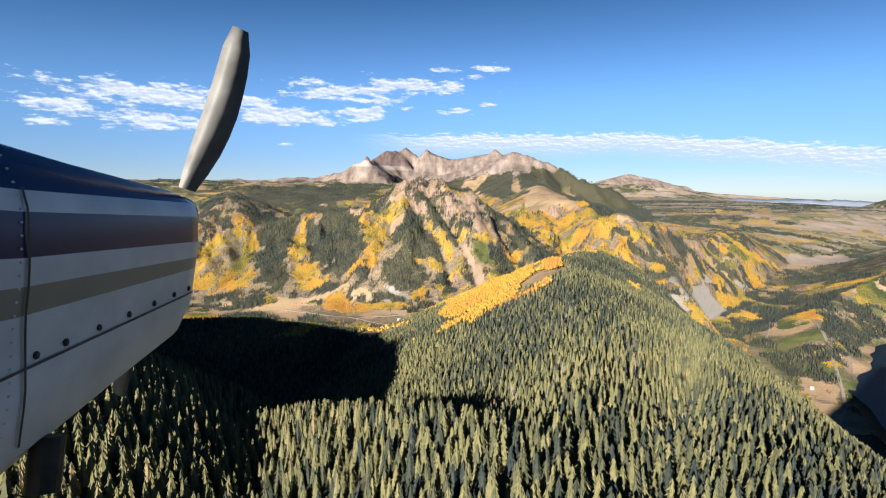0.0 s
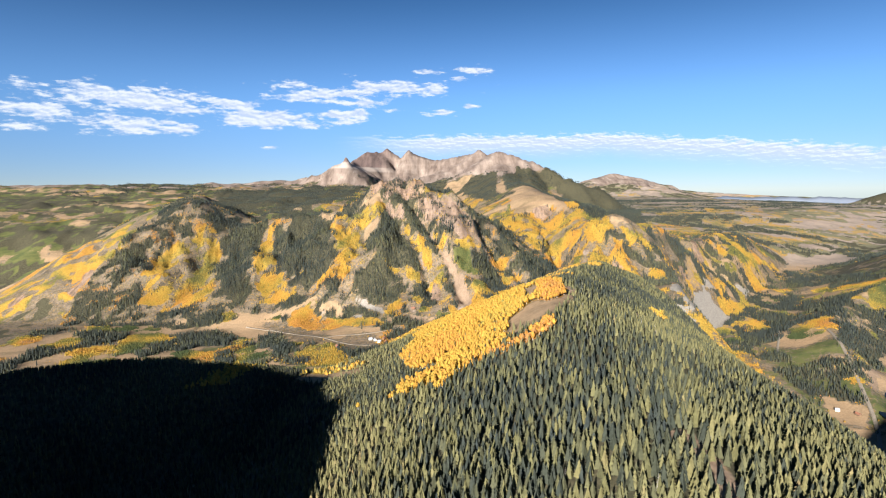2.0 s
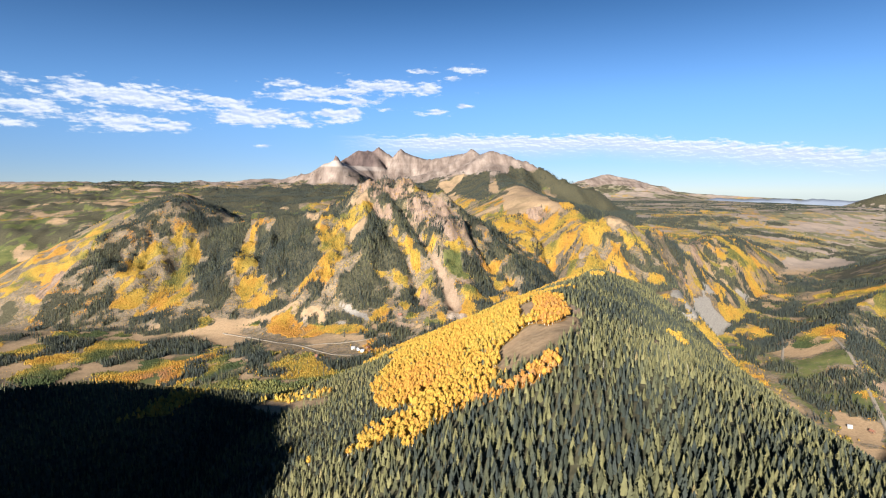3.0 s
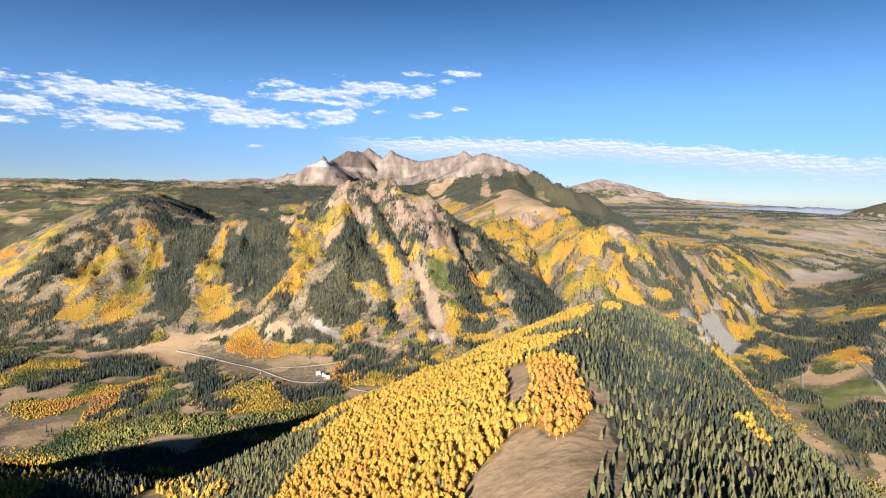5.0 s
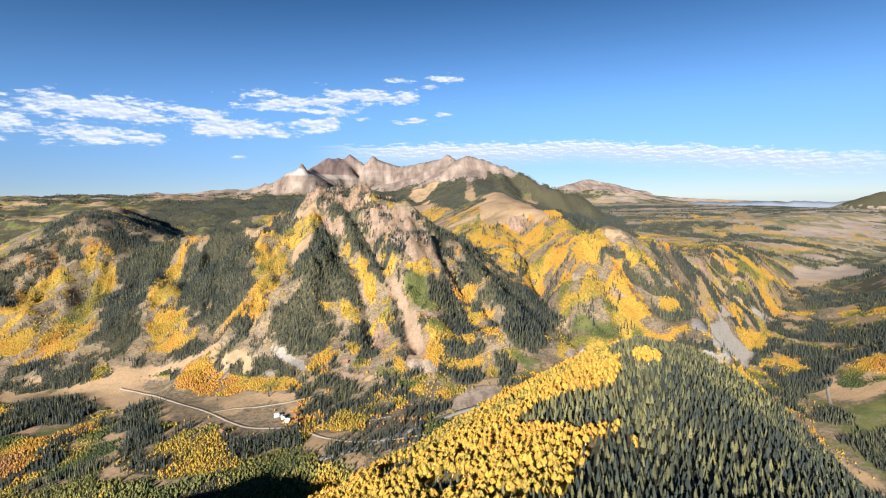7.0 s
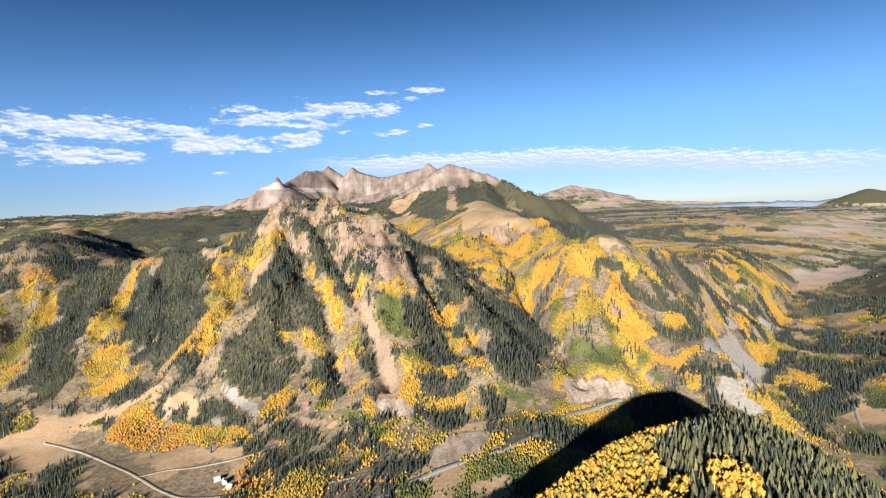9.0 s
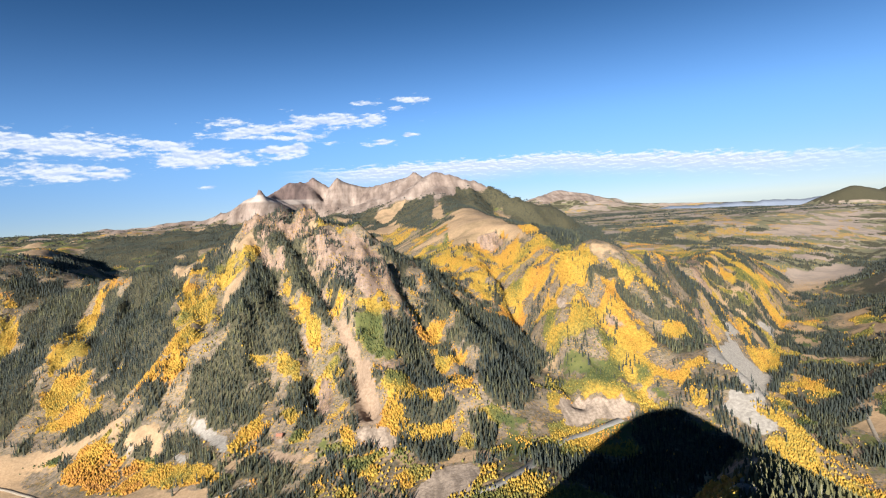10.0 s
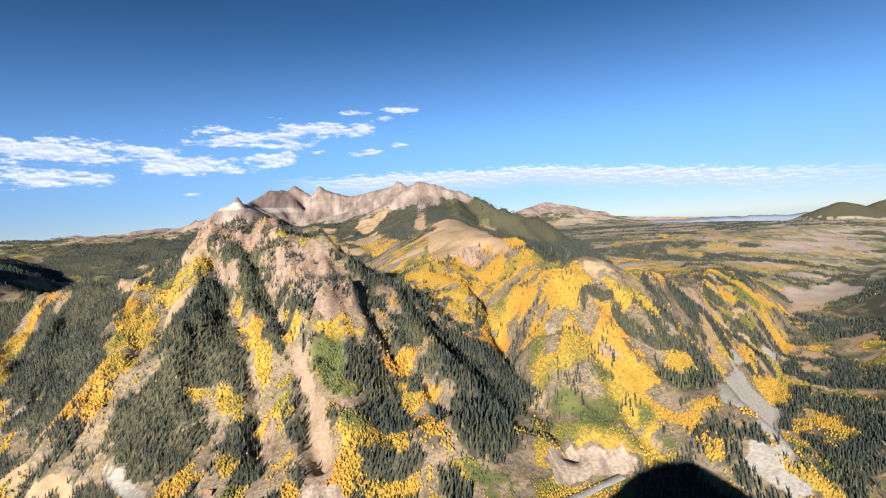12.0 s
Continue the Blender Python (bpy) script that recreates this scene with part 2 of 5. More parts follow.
    # the same haze-paled tone, thinly over the far groves and green ground
    c = g.mix(g.math("MULTIPLY", edge(bare.outputs[1]), 0.3), c, sage_haze)
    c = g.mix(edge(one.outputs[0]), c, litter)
    c = g.mix(edge(one.outputs[2]), c, rock)
    c = g.mix(edge(two.outputs[2]), c, scree)
    c = g.mix(edge(bare.outputs[0]), c, earth)
    c = g.mix(edge(bare.outputs[2]), c, g.mix(0.9, g.ramp(n_fine, (0.3, (0.19, 0.148, 0.115)), (0.7, (0.33, 0.265, 0.21))), g.ramp(streak, (0.4, (0.6, 0.58, 0.57)), (0.55, (1.08, 1.06, 1.04))), "MULTIPLY"))
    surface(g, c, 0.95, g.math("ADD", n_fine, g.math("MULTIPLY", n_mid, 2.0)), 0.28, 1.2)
    return m


def tree_material(name, *stops, shine=0.15):
    """Foliage whose colour follows each tree's own tint."""
    m, g = material(name)
    tint = g.add("ShaderNodeAttribute", attribute_name="tint")
    pos = g.add("ShaderNodeNewGeometry").outputs["Position"]
    c = g.ramp(tint.outputs["Fac"], *stops)
    c = g.mix(0.6, c, g.ramp(g.noise(pos, 1.6, 3.0), (0.3, (0.62, 0.62, 0.62)), (0.7, (1.3, 1.3, 1.3))), "MULTIPLY")
    surface(g, c, 0.75, **{"Specular IOR Level": shine})
    return m


def plain_material(name, low, high, scale, rough=0.8, metal=0.0, bump=0.2):
    m, g = material(name)
    pos = g.add("ShaderNodeTexCoord").outputs["Object"]
    n = g.noise(pos, scale, 5.0)
    surface(g, g.ramp(n, (0.3, low), (0.7, high)), rough, n, bump, 0.05, Metallic=metal)
    return m


SPRUCE = tree_material("spruce_needles", (0.0, (0.021, 0.027, 0.026)), (0.25, (0.031, 0.036, 0.026)), (0.5, (0.092, 0.088, 0.04)), (0.8, (0.13, 0.117, 0.053)), (1.0, (0.155, 0.12, 0.06)))
ASPEN = tree_material("aspen_leaves", *ASPEN_TONES)
BARK = plain_material("grey_bark", (0.10, 0.08, 0.065), (0.24, 0.2, 0.17), 3.0)
PALE_BARK = plain_material("pale_aspen_bark", (0.35, 0.33, 0.27), (0.6, 0.57, 0.5), 3.0)
DEAD_WOOD = plain_material("weathered_wood", (0.16, 0.145, 0.13), (0.28, 0.26, 0.24), 3.0)
GROUND = ground_material()


# ---- landform ----
TABLE = np.random.RandomState(7).rand(512, 512)


def value_noise(x, y, scale, shift=0.0):
    """Smooth lattice noise, -1 to 1."""
    u, v = x / scale + 100.37 + shift * 17.3, y / scale + 200.71 + shift * 31.9
    i, j = np.floor(u).astype(int), np.floor(v).astype(int)
    a, b = u - i, v - j
    a, b = a * a * (3 - 2 * a), b * b * (3 - 2 * b)
    t = lambda p, q: TABLE[p % 512, q % 512]
    top = t(i, j) * (1 - a) + t(i + 1, j) * a
    low = t(i, j + 1) * (1 - a) + t(i + 1, j + 1) * a
    return 2 * (top * (1 - b) + low * b) - 1


def fbm(x, y, scale, octaves=4, gain=0.5, shift=0.0):
    return sum(gain ** k * value_noise(x, y, scale / 2 ** k, shift + k) for k in range(octaves))


def crags(x, y, scale, octaves=4, shift=0.0):
    """Sharp-crested noise, 0 to about 1."""
    return sum(0.5 ** (k + 1) * (1 - np.abs(value_noise(x, y, scale / 2 ** k, shift + k))) for k in range(octaves))


def sig(v):
    return 1 / (1 + np.exp(-np.clip(v, -40, 40)))


def along(x, y, line):
    """Distance to a line of (x, y, z) points, its height there, and the side (plus: to the left of its way)."""
    best = np.full(x.shape, 1e18)
    height, side = np.zeros(x.shape), np.zeros(x.shape)
    for (ax, ay, az), (bx, by, bz) in zip(line, line[1:]):
        dx, dy = bx - ax, by - ay
        f = np.clip(((x - ax) * dx + (y - ay) * dy) / (dx * dx + dy * dy), 0, 1)
        px, py = x - ax - f * dx, y - ay - f * dy
        d = px * px + py * py
        near = d < best
        best = np.where(near, d, best)
        height = np.where(near, az + f * (bz - az), height)
        side = np.where(near, (dx * (y - ay) - dy * (x - ax)) / (math.hypot(dx, dy) * np.sqrt(d) + 1e-6), side)
    return np.sqrt(best), height, side


def ridge(x, y, line, left, right, bend=0.0, round_top=6.0):
    """A ridge: its sides fall by left and right, more steeply outwards by bend."""
    top = np.full(x.shape, -1e9)
    for pair in zip(line, line[1:]):
        d, z, s = along(x, y, pair)
        d = np.sqrt(d * d + round_top * round_top) - round_top
        fall = right + (left - right) * (1 + s) / 2
        top = np.maximum(top, z - fall * d - bend * np.minimum(d, 120) ** 2)
    return top


def blend_max(parts, soft):
    top = np.maximum.reduce(parts)
    return top + soft * np.log(sum(np.exp((p - top) / soft) for p in parts))


NEAR_CREST = ((-20, -260, 470), (-8, -60, 462), (16, 70, 460), (42, 130, 457), (49, 214, 462), (54, 260, 462), (63, 300, 462), (84, 345, 459), (110, 394, 455), (130, 418, 447), (150, 455, 435), (163, 490, 405), (182, 545, 360))
SPUR = ((16, 70, 460), (-8, 96, 455), (-30, 108, 449), (-52, 110, 448), (-70, 106, 457), (-95, 102, 477), (-140, 92, 493), (-260, 50, 520))
BENCH = ((14, 330, 427), (-20, 322, 417), (-48, 324, 412), (-75, 330, 414), (-110, 322, 420), (-160, 300, 424), (-260, 260, 425))
FRONT_SPUR = ((114, 404, 450), (97, 412, 438), (66, 404, 429), (36, 388, 424), (5, 366, 418), (-25, 344, 407), (-70, 316, 384))
# unseen hill behind the start, added to throw shade into the right-hand valley
SHADE_HILL = ((150, -150, 562), (260, -320, 560))
FRONT_RIDGE = ((-330, 1060, 440), (-167, 1005, 467), (-106, 988, 487), (-74, 977, 502), (-34, 966, 516), (-6, 948, 510), (20, 925, 499), (46, 902, 487), (70, 882, 476), (99, 856, 458), (119, 838, 434), (142, 818, 408), (165, 798, 385), (200, 760, 362))
RIBS = (((-50, 968, 508), (-58, 930, 462), (-78, 881, 438), (-98, 824, 411), (-113, 785, 389), (-145, 735, 352)),
        ((-20, 958, 508), (-12, 890, 462), (-14, 800, 405), (-5, 715, 362)),
        ((46, 902, 484), (66, 830, 456), (70, 760, 408), (72, 690, 366)),
        ((99, 856, 455), (118, 790, 408), (130, 700, 366)))
ASPEN_HILL = ((228, 684, 382), (262, 770, 425), (258, 862, 456), (250, 960, 470), (235, 1200, 492), (258, 1800, 534), (276, 2100, 600))
GULLIES = ((((-25, 928, 0), (-6, 877, 0), (10, 836, 0), (29, 780, 0), (41, 735, 0), (50, 689, 0)), 9), (((-59, 928, 0), (-34, 867, 0), (-9, 801, 0), (6, 749, 0), (12, 718, 0)), 8),
           (((58, 869, 0), (88, 806, 0), (110, 758, 0), (127, 702, 0)), 6), (((18, 866, 0), (40, 790, 0), (53, 746, 0)), 4),
           (((196, 1000, 0), (194, 916, 0), (188, 774, 0), (190, 722, 0), (185, 671, 0)), 9), (((248, 853, 0), (237, 768, 0), (230, 696, 0), (230, 661, 0)), 7))
CANYON = ((215, 1060, 0), (206, 960, 0), (202, 890, 0), (195, 820, 0), (176, 755, 0), (166, 700, 0))
SWELLS = ((-10, 780, 15), (110, 700, 12), (470, 900, -16), (50, 820, 16), (260, 700, -12), (-40, 980, 12), (170, 820, -7), (20, 700, 10), (260, 820, 21), (-70, 780, 14), (200, 740, 11), (350, 820, 16), (320, 740, -10), (500, 900, -18), (-70, 700, 10), (200, 900, 7), (260, 900, -8), (-40, 820, 21), (290, 740, -17), (230, 660, -7), (-100, 700, -7), (110, 820, -12), (140, 780, 15), (200, 820, -16), (50, 940, 7), (50, 780, 9), (440, 820, -8), (140, 700, 14), (230, 780, 6), (50, 700, 10), (350, 860, 9), (440, 900, -9), (-40, 700, 9))
WHITE_CLIFF = ((164, 686, 377), (196, 680, 381), (214, 674, 382), (234, 664, 379))
CLIFF_EDGE = ((262, 742, 400), (306, 747, 400), (345, 790, 398), (374, 843, 404), (456, 985, 416), (560, 1080, 414))
MASSIF = ((-2372, 3600, 536), (-1205, 3076, 500), (-999, 2945, 547), (-800, 2809, 533), (-651, 2700, 529), (-422, 2250, 568), (-382, 2250, 589), (-354, 2250, 605), (-314, 2252, 610), (-295, 2300, 611), (-327, 2600, 641), (-280, 2740, 692), (-237, 2851, 699), (-228, 2863, 689), (-193, 2898, 717), (-161, 2885, 701), (-121, 2868, 664), (-79, 2850, 704), (-57, 2850, 686), (-21, 2850, 671), (51, 2844, 655), (112, 2728, 656), (211, 2542, 669), (235, 2486, 680), (256, 2354, 647), (270, 2240, 650), (283, 2146, 648), (321, 2109, 631), (383, 2042, 600), (426, 1990, 577), (460, 1945, 551), (517, 1900, 524), (585, 1900, 502))
PEAK_SPURS = (((-280, 2740, 690), (-262, 2666, 648), (-280, 2555, 598)), ((-193, 2898, 715), (-205, 2839, 678), (-172, 2740, 625), (-192, 2601, 572)), ((-79, 2850, 703), (-64, 2786, 658), (-83, 2688, 610)), ((-354, 2250, 604), (-373, 2176, 568)), ((112, 2728, 654), (78, 2636, 616), (66, 2513, 573)), ((235, 2486, 679), (200, 2420, 637), (172, 2293, 593), (161, 2155, 555)),
              ((283, 2146, 646), (260, 2071, 614), (242, 1931, 574), (223, 1767, 546)), ((359, 2069, 606), (354, 1951, 574), (332, 1792, 549)), ((326, 2104, 624), (317, 1996, 587)), ((-324, 2573, 638), (-341, 2458, 588)), ((-12, 2850, 668), (1, 2734, 622)))
TOOTH = ((-306, 2254, 634), (-299, 2252, 631))
KNOLLS = ((-260, 1500, 470), (-150, 1900, 500), (60, 2300, 540), (90, 2600, 590))
LEFT_HILLS = ((-235, 900, 400), (-280, 1090, 440), (-365, 1110, 466), (-430, 1120, 488), (-620, 1600, 486), (-760, 2000, 500))
LEFT_RIM = ((-1500, 2500, 470), (-1105, 2600, 470), (-957, 2600, 545), (-800, 2620, 538), (-667, 2600, 550), (-482, 2650, 576), (-429, 2800, 590))
FAR_HILL = ((1100, 4400, 500), (1225, 4430, 545), (1338, 4430, 585), (1429, 4430, 612), (1480, 4430, 626), (1519, 4430, 616), (1584, 4430, 588), (1717, 4430, 557), (1852, 4430, 533), (2034, 4430, 490), (2500, 4300, 455), (3000, 4050, 425))
RIGHT_HILL = ((500, 610, 330), (600, 780, 378), (720, 930, 405), (860, 1000, 412), (1400, 1150, 425))
FAR_MESA = ((2053, 2560, 440), (2095, 2560, 458), (2138, 2560, 484), (2190, 2560, 497), (2230, 2560, 488), (2308, 2560, 456), (2366, 2560, 473), (2440, 2560, 496), (2900, 2500, 520))
RIGHT_VALLEY = ((380, 380, 285), (372, 520, 296), (390, 660, 312), (420, 740, 316), (545, 870, 328), (800, 1150, 345), (1400, 1550, 375), (2400, 2000, 405))

LAKE = ((579, 701), (552, 685), (518, 653), (473, 598), (434, 560), (409, 527), (405, 512), (399, 490), (380, 452), (366, 395), (453, 436), (634, 620), (656, 719))
LAKE_LEVEL = 303.0


def land(x, y):
    """Height of the ground."""
    wx, wy = x + 9 * fbm(x, y, 120, 3, 0.5, 5), y + 9 * fbm(x, y, 120, 3, 0.5, 9)
    fx, fy = x + 3 * fbm(x, y, 40, 3, 0.5, 5), y + 3 * fbm(x, y, 40, 3, 0.5, 9)
    floor = 348 + 20 * np.exp(-((x - 120) / 90) ** 2) - 48 * sig((x - 285) / 20) - 18 * sig((-160 - x) / 25) + 0.08 * (np.clip(y, 300, 1000) - 560) * sig((x - 300) / 30)
    rise = np.interp(y, (900, 1150, 1600, 2300, 3300, 5000), (395, 412, 430, 440, 448, 462))
    left = sig((300 - 0.1 * (y - 900) - x) / 120)
    rise = rise + left * np.interp(y, (900, 1200, 2100, 3500, 5000), (0, 0, 85, 95, 60))
    rise = rise - 62 * np.clip((x - 1600) / 1200, 0, 1) * sig((y - 1500) / 150)
    back = np.where(x > 400, sig((y - 830 - 0.2 * (x - 400)) / 40), sig((y - 1150) / 60))
    plateau = rise * back + 300 * (1 - back)
    d, z, s = along(x, y, NEAR_CREST)
    steep = np.interp(y, (200, 300, 380), (1.0, 1.15, 1.9))
    fall_right = steep * (0.2 * d + 0.0034 * np.minimum(d, 85) ** 2 + 1.0 * np.maximum(d - 85, 0))
    ahead = y - 422 + 0.52 * (118 - x)
    fall_left = d * np.interp(ahead, (-5, 30), (0.5, 1.35))
    fall = fall_right + (fall_left - fall_right) * (1 + s) / 2
    parts = [floor, plateau, z + 2 - np.sqrt(fall * fall + 4),
             ridge(x, y, SPUR, 0.5, 0.75), ridge(fx, fy, BENCH, 0.28, 0.62, 0.0, 10), ridge(x, y, SHADE_HILL, 0.85, 0.85), ridge(fx, fy, FRONT_SPUR, 0.35, 0.95, 0.0, 4) - 1.5 * np.maximum(x - 112, 0),
             ridge(fx, fy, FRONT_RIDGE, 0.66, 0.70),
             ridge(wx, wy, ASPEN_HILL, 0.5, 0.42, 0.0, 25),
             ridge(fx, fy, CLIFF_EDGE, 0.12, 0.95, 0.0, 4),
             ridge(wx, wy, LEFT_HILLS, 0.52, 0.52, 0.0, 20),
             ridge(x, y, RIGHT_HILL, 0.3, 0.35, 0.0, 40),
             ridge(fx, fy, WHITE_CLIFF, 0.1, 1.7, 0.0, 2)]
    parts += [ridge(fx, fy, r, 0.85, 0.85, 0.0, 8) for r in RIBS]
    h = blend_max(parts, 3.0)
    d, z, s = along(x, y, MASSIF)
    massif = blend_max([z - 0.56 * d, np.minimum(z - 22, 664) - 0.4 * d] + [ridge(x, y, q, 0.9, 0.9, 0.0, 2) for q in PEAK_SPURS], 2.5)
    far = blend_max([h, massif + np.minimum(d / 120, 1) * (30 * (crags(x, 0.6 * y, 260, 6) - 0.85) + 34 * (crags(x + 0.25 * y, 0.3 * y, 92, 5, 71) - 0.88)) + (3 + 16 * np.minimum(d / 120, 1)) * (crags(x, 0.5 * y, 32, 4, 73) - 0.86), ridge(x, y, TOOTH, 2.6, 2.6, 0.0, 2), ridge(wx, wy, KNOLLS, 0.25, 0.25, 0.0, 30),
                     ridge(wx, wy, LEFT_RIM, 0.35, 0.3, 0.0, 30), ridge(x, y, FAR_HILL, 0.3, 0.3, 0.0, 20), ridge(x, y, FAR_MESA, 0.45, 0.45, 0.0, 30)], 5.0)
    h = np.where(y > 1200, far, h)
    h = h - 28 * np.exp(-(along(fx, fy, CANYON)[0] / 26) ** 2) * sig((h - 372) / 8)
    for sx, sy, lift in SWELLS:
        h = h + lift * np.exp(-((x - sx) ** 2 + (y - sy) ** 2) / 42 ** 2)
    for line, deep in GULLIES:
        d = along(fx, fy, line)[0]
        h = h - deep * np.exp(-(d / 6.5) ** 2)
    d, z, s = along(x, y, RIGHT_VALLEY)
    cut = z + np.where(s > 0, 1.6 * np.maximum(d - 52, 0), 0.28 * np.maximum(d - 14, 0) + 0.0006 * d * d)
    far_side = sig((y - 1150) / 60)
    cut = cut * (1 - far_side) + (z + 0.22 * np.maximum(d - 20, 0) + 0.3 * np.maximum(d - 700, 0)) * far_side
    h = np.where(x > 290, -blend_max([-h, -cut], 4.0), h)
    face = sig((y - 690) / 12) * sig((1010 - y) / 15) * sig((h - 372) / 5) * sig((270 - x) / 30)
    h = h + face * (26 * (crags(x + 0.25 * (y - 800), 0.28 * y, 42, 4, 41) - 0.66) + 5 * (crags(x, y, 16, 3, 44) - 0.6) + 16 * sig((h - 425) / 8) * (crags(x + 0.2 * y, 0.25 * y, 15, 3, 45) - 0.62))
    hill = sig((y - 690) / 12) * sig((1300 - y) / 40) * sig((x - 150) / 15) * sig((h - 375) / 6) * sig((600 - x) / 30)
    h = h + hill * 10 * (crags(0.7 * x + 0.3 * y, 0.35 * (y - x), 55, 4, 47) - 0.66)
    dist = np.hypot(x, y)
    rough = np.interp(dist, (0, 500, 1500, 5000), (1.0, 2.2, 6, 12)) * np.interp(h, (345, 375), (0.25, 1)) * (1 - 0.75 * (1 - left) * sig((y - 1100) / 60) * (h < 500))
    rough = rough * (1 - 0.7 * sig((h - 600) / 25))
    h = h + rough * (fbm(x, y, 60, 5, 0.5, 2) + 1.0 * value_noise(x, y, 300, 4))
    shore = np.where((x > 320) & (y > 340) & (y < 900), inside(x, y, LAKE) + 4 * value_noise(x, y, 30, 6), -3000)
    return np.minimum(h, LAKE_LEVEL + np.where(shore > 0, -0.12, -0.6) * shore)


# What grows where, in the plan: kind and outline. C conifers, A aspens, O orange aspens, G green aspens, m thin conifers, M meadow, R rock, S scree, D bare earth, Q gravel
PATCHES = []


def patch(kind, *outline):
    PATCHES.append((kind, outline))


# the floor of the valley and the right-hand valley
patch("V", (-420, 480), (-200, 440), (40, 440), (180, 520), (260, 640), (180, 690), (-60, 720), (-200, 780), (-420, 780))
patch("W", (260, 420), (330, 360), (700, 400), (760, 1000), (540, 960), (420, 800), (330, 700))
# the hills behind
patch("C", (0, 2114), (82, 1850), (142, 1392), (103, 1545), (27, 1747))
patch("C", (99, 1955), (167, 2023), (235, 1901), (203, 1619), (192, 1388), (168, 1788))
patch("C", (-230, 2280), (-176, 2612), (13, 2236), (84, 1998), (20, 1976), (-187, 2371))
patch("M", (27, 1778), (85, 2039), (168, 2032), (82, 1850))
patch("A", (80, 1573), (112, 1873), (156, 1608), (157, 1391), (131, 1392), (90, 1484))
patch("M", (205, 1386), (275, 1375), (239, 1084), (184, 1020), (164, 1037))
patch("M", (205, 1386), (235, 1382), (281, 1404), (422, 1881), (460, 1843), (491, 1793), (248, 935), (231, 1119), (197, 1100))
patch("C", (215, 1385), (259, 1416), (366, 1833), (419, 1930), (476, 1844), (538, 1783), (615, 1812), (594, 1859), (769, 2905), (442, 2029), (279, 1892))
patch("C", (270, 930), (300, 890), (420, 1080), (560, 1450), (700, 1900), (845, 3031), (560, 2184), (420, 1800), (300, 1500), (260, 1200))
patch("T", (483, 1057), (625, 1032), (527, 889), (425, 776), (265, 650), (357, 812))
patch("R", (516, 1130), (441, 943), (424, 909), (425, 944))
patch("S", (397, 838), (420, 843), (434, 832), (403, 805), (394, 821))
patch("S", (490, 914), (522, 929), (504, 900), (484, 897))
patch("A", (412, 855), (456, 886), (447, 864), (415, 845))
patch("A", (415, 836), (488, 883), (455, 835), (422, 824))
patch("M", (757, 1201), (924, 1266), (907, 1199), (777, 1125), (664, 1081))
patch("A", (270, 640), (330, 680), (380, 690), (358, 625), (310, 560), (270, 520), (262, 560))
# the near ridge
patch("C", (-330, 430), (-330, -90), (250, -90), (225, 140), (190, 330), (185, 450), (150, 500), (110, 440), (60, 410), (10, 390), (-60, 420))
patch("a", (212, 180), (240, 190), (255, 330), (285, 520), (262, 540), (228, 430), (205, 330))
patch("A", (63, 290), (57, 271), (48, 270), (38, 253), (33, 235), (28, 224), (21, 222), (16, 225), (12, 217), (9, 224), (2, 226), (-8, 230), (-13, 238), (-6, 243), (-20, 252), (-22, 262), (-17, 277), (-9, 295), (0, 307), (12, 347), (37, 346))
patch("O", (27, 221), (33, 220), (38, 220), (45, 224), (44, 217), (40, 215), (33, 216), (28, 217))
patch("g", (-20, 253), (-17, 277), (-10, 284), (-9, 265), (-14, 250))
patch("C", (4, 247), (11, 245), (12, 235), (6, 238), (2, 242))
patch("A", (109, 393), (101, 384), (91, 380), (80, 379), (71, 376), (62, 369), (55, 372), (43, 371), (39, 355), (38, 349), (59, 321), (61, 323), (65, 321), (68, 327), (63, 335), (63, 346), (67, 354), (73, 355), (79, 350), (87, 350), (95, 366))
patch("A", (69, 329), (73, 330), (76, 327), (75, 324), (71, 324), (68, 324))
patch("A", (102, 381), (108, 380), (104, 371), (99, 371))
patch("A", (66, 332), (84, 352), (102, 382), (111, 398), (104, 411), (92, 417), (60, 410), (30, 394), (0, 374), (-25, 352), (0, 345), (38, 350), (60, 336))
patch("O", (-25, 352), (10, 352), (36, 368), (66, 384), (98, 396), (100, 410), (60, 406), (30, 392), (0, 372))
patch("C", (66, 352), (70, 356), (77, 352), (81, 349), (87, 350), (93, 363), (97, 368), (104, 371), (105, 353), (104, 332), (97, 316), (62, 305), (63, 314), (67, 324), (69, 334), (67, 346))
patch("A", (69, 327), (73, 330), (76, 327), (74, 324), (70, 323), (68, 323))
patch("A", (76, 320), (77, 319), (75, 315), (74, 316))
patch("A", (102, 378), (108, 379), (104, 371), (98, 370))
patch("A", (62, 342), (66, 343), (67, 334), (67, 326), (65, 322), (62, 325), (60, 333))
patch("A", (54, 330), (59, 328), (60, 319), (62, 313), (60, 308), (52, 321))
patch("C", (101, 385), (101, 382), (95, 368), (93, 371))
patch("O", (100, 392), (112, 396), (126, 414), (140, 440), (128, 452), (96, 425))
patch("R", (150, 456), (132, 414), (110, 388), (107, 391), (124, 420), (144, 456))
patch("A", (104, 381), (108, 382), (105, 373), (101, 370), (99, 373))
patch("A", (19, 267), (31, 285), (37, 289), (41, 278), (46, 272), (49, 268), (48, 259), (46, 255), (41, 250), (39, 248), (38, 246))
patch("A", (44, 328), (56, 330), (69, 338), (67, 316), (60, 301), (54, 318), (45, 310))
patch("M", (39, 245), (41, 250), (46, 255), (49, 258), (50, 253), (56, 260), (58, 259), (56, 252), (58, 250), (52, 234))
patch("M", (35, 233), (39, 250), (45, 260), (50, 261), (59, 263), (57, 252), (47, 231), (44, 231), (39, 231))
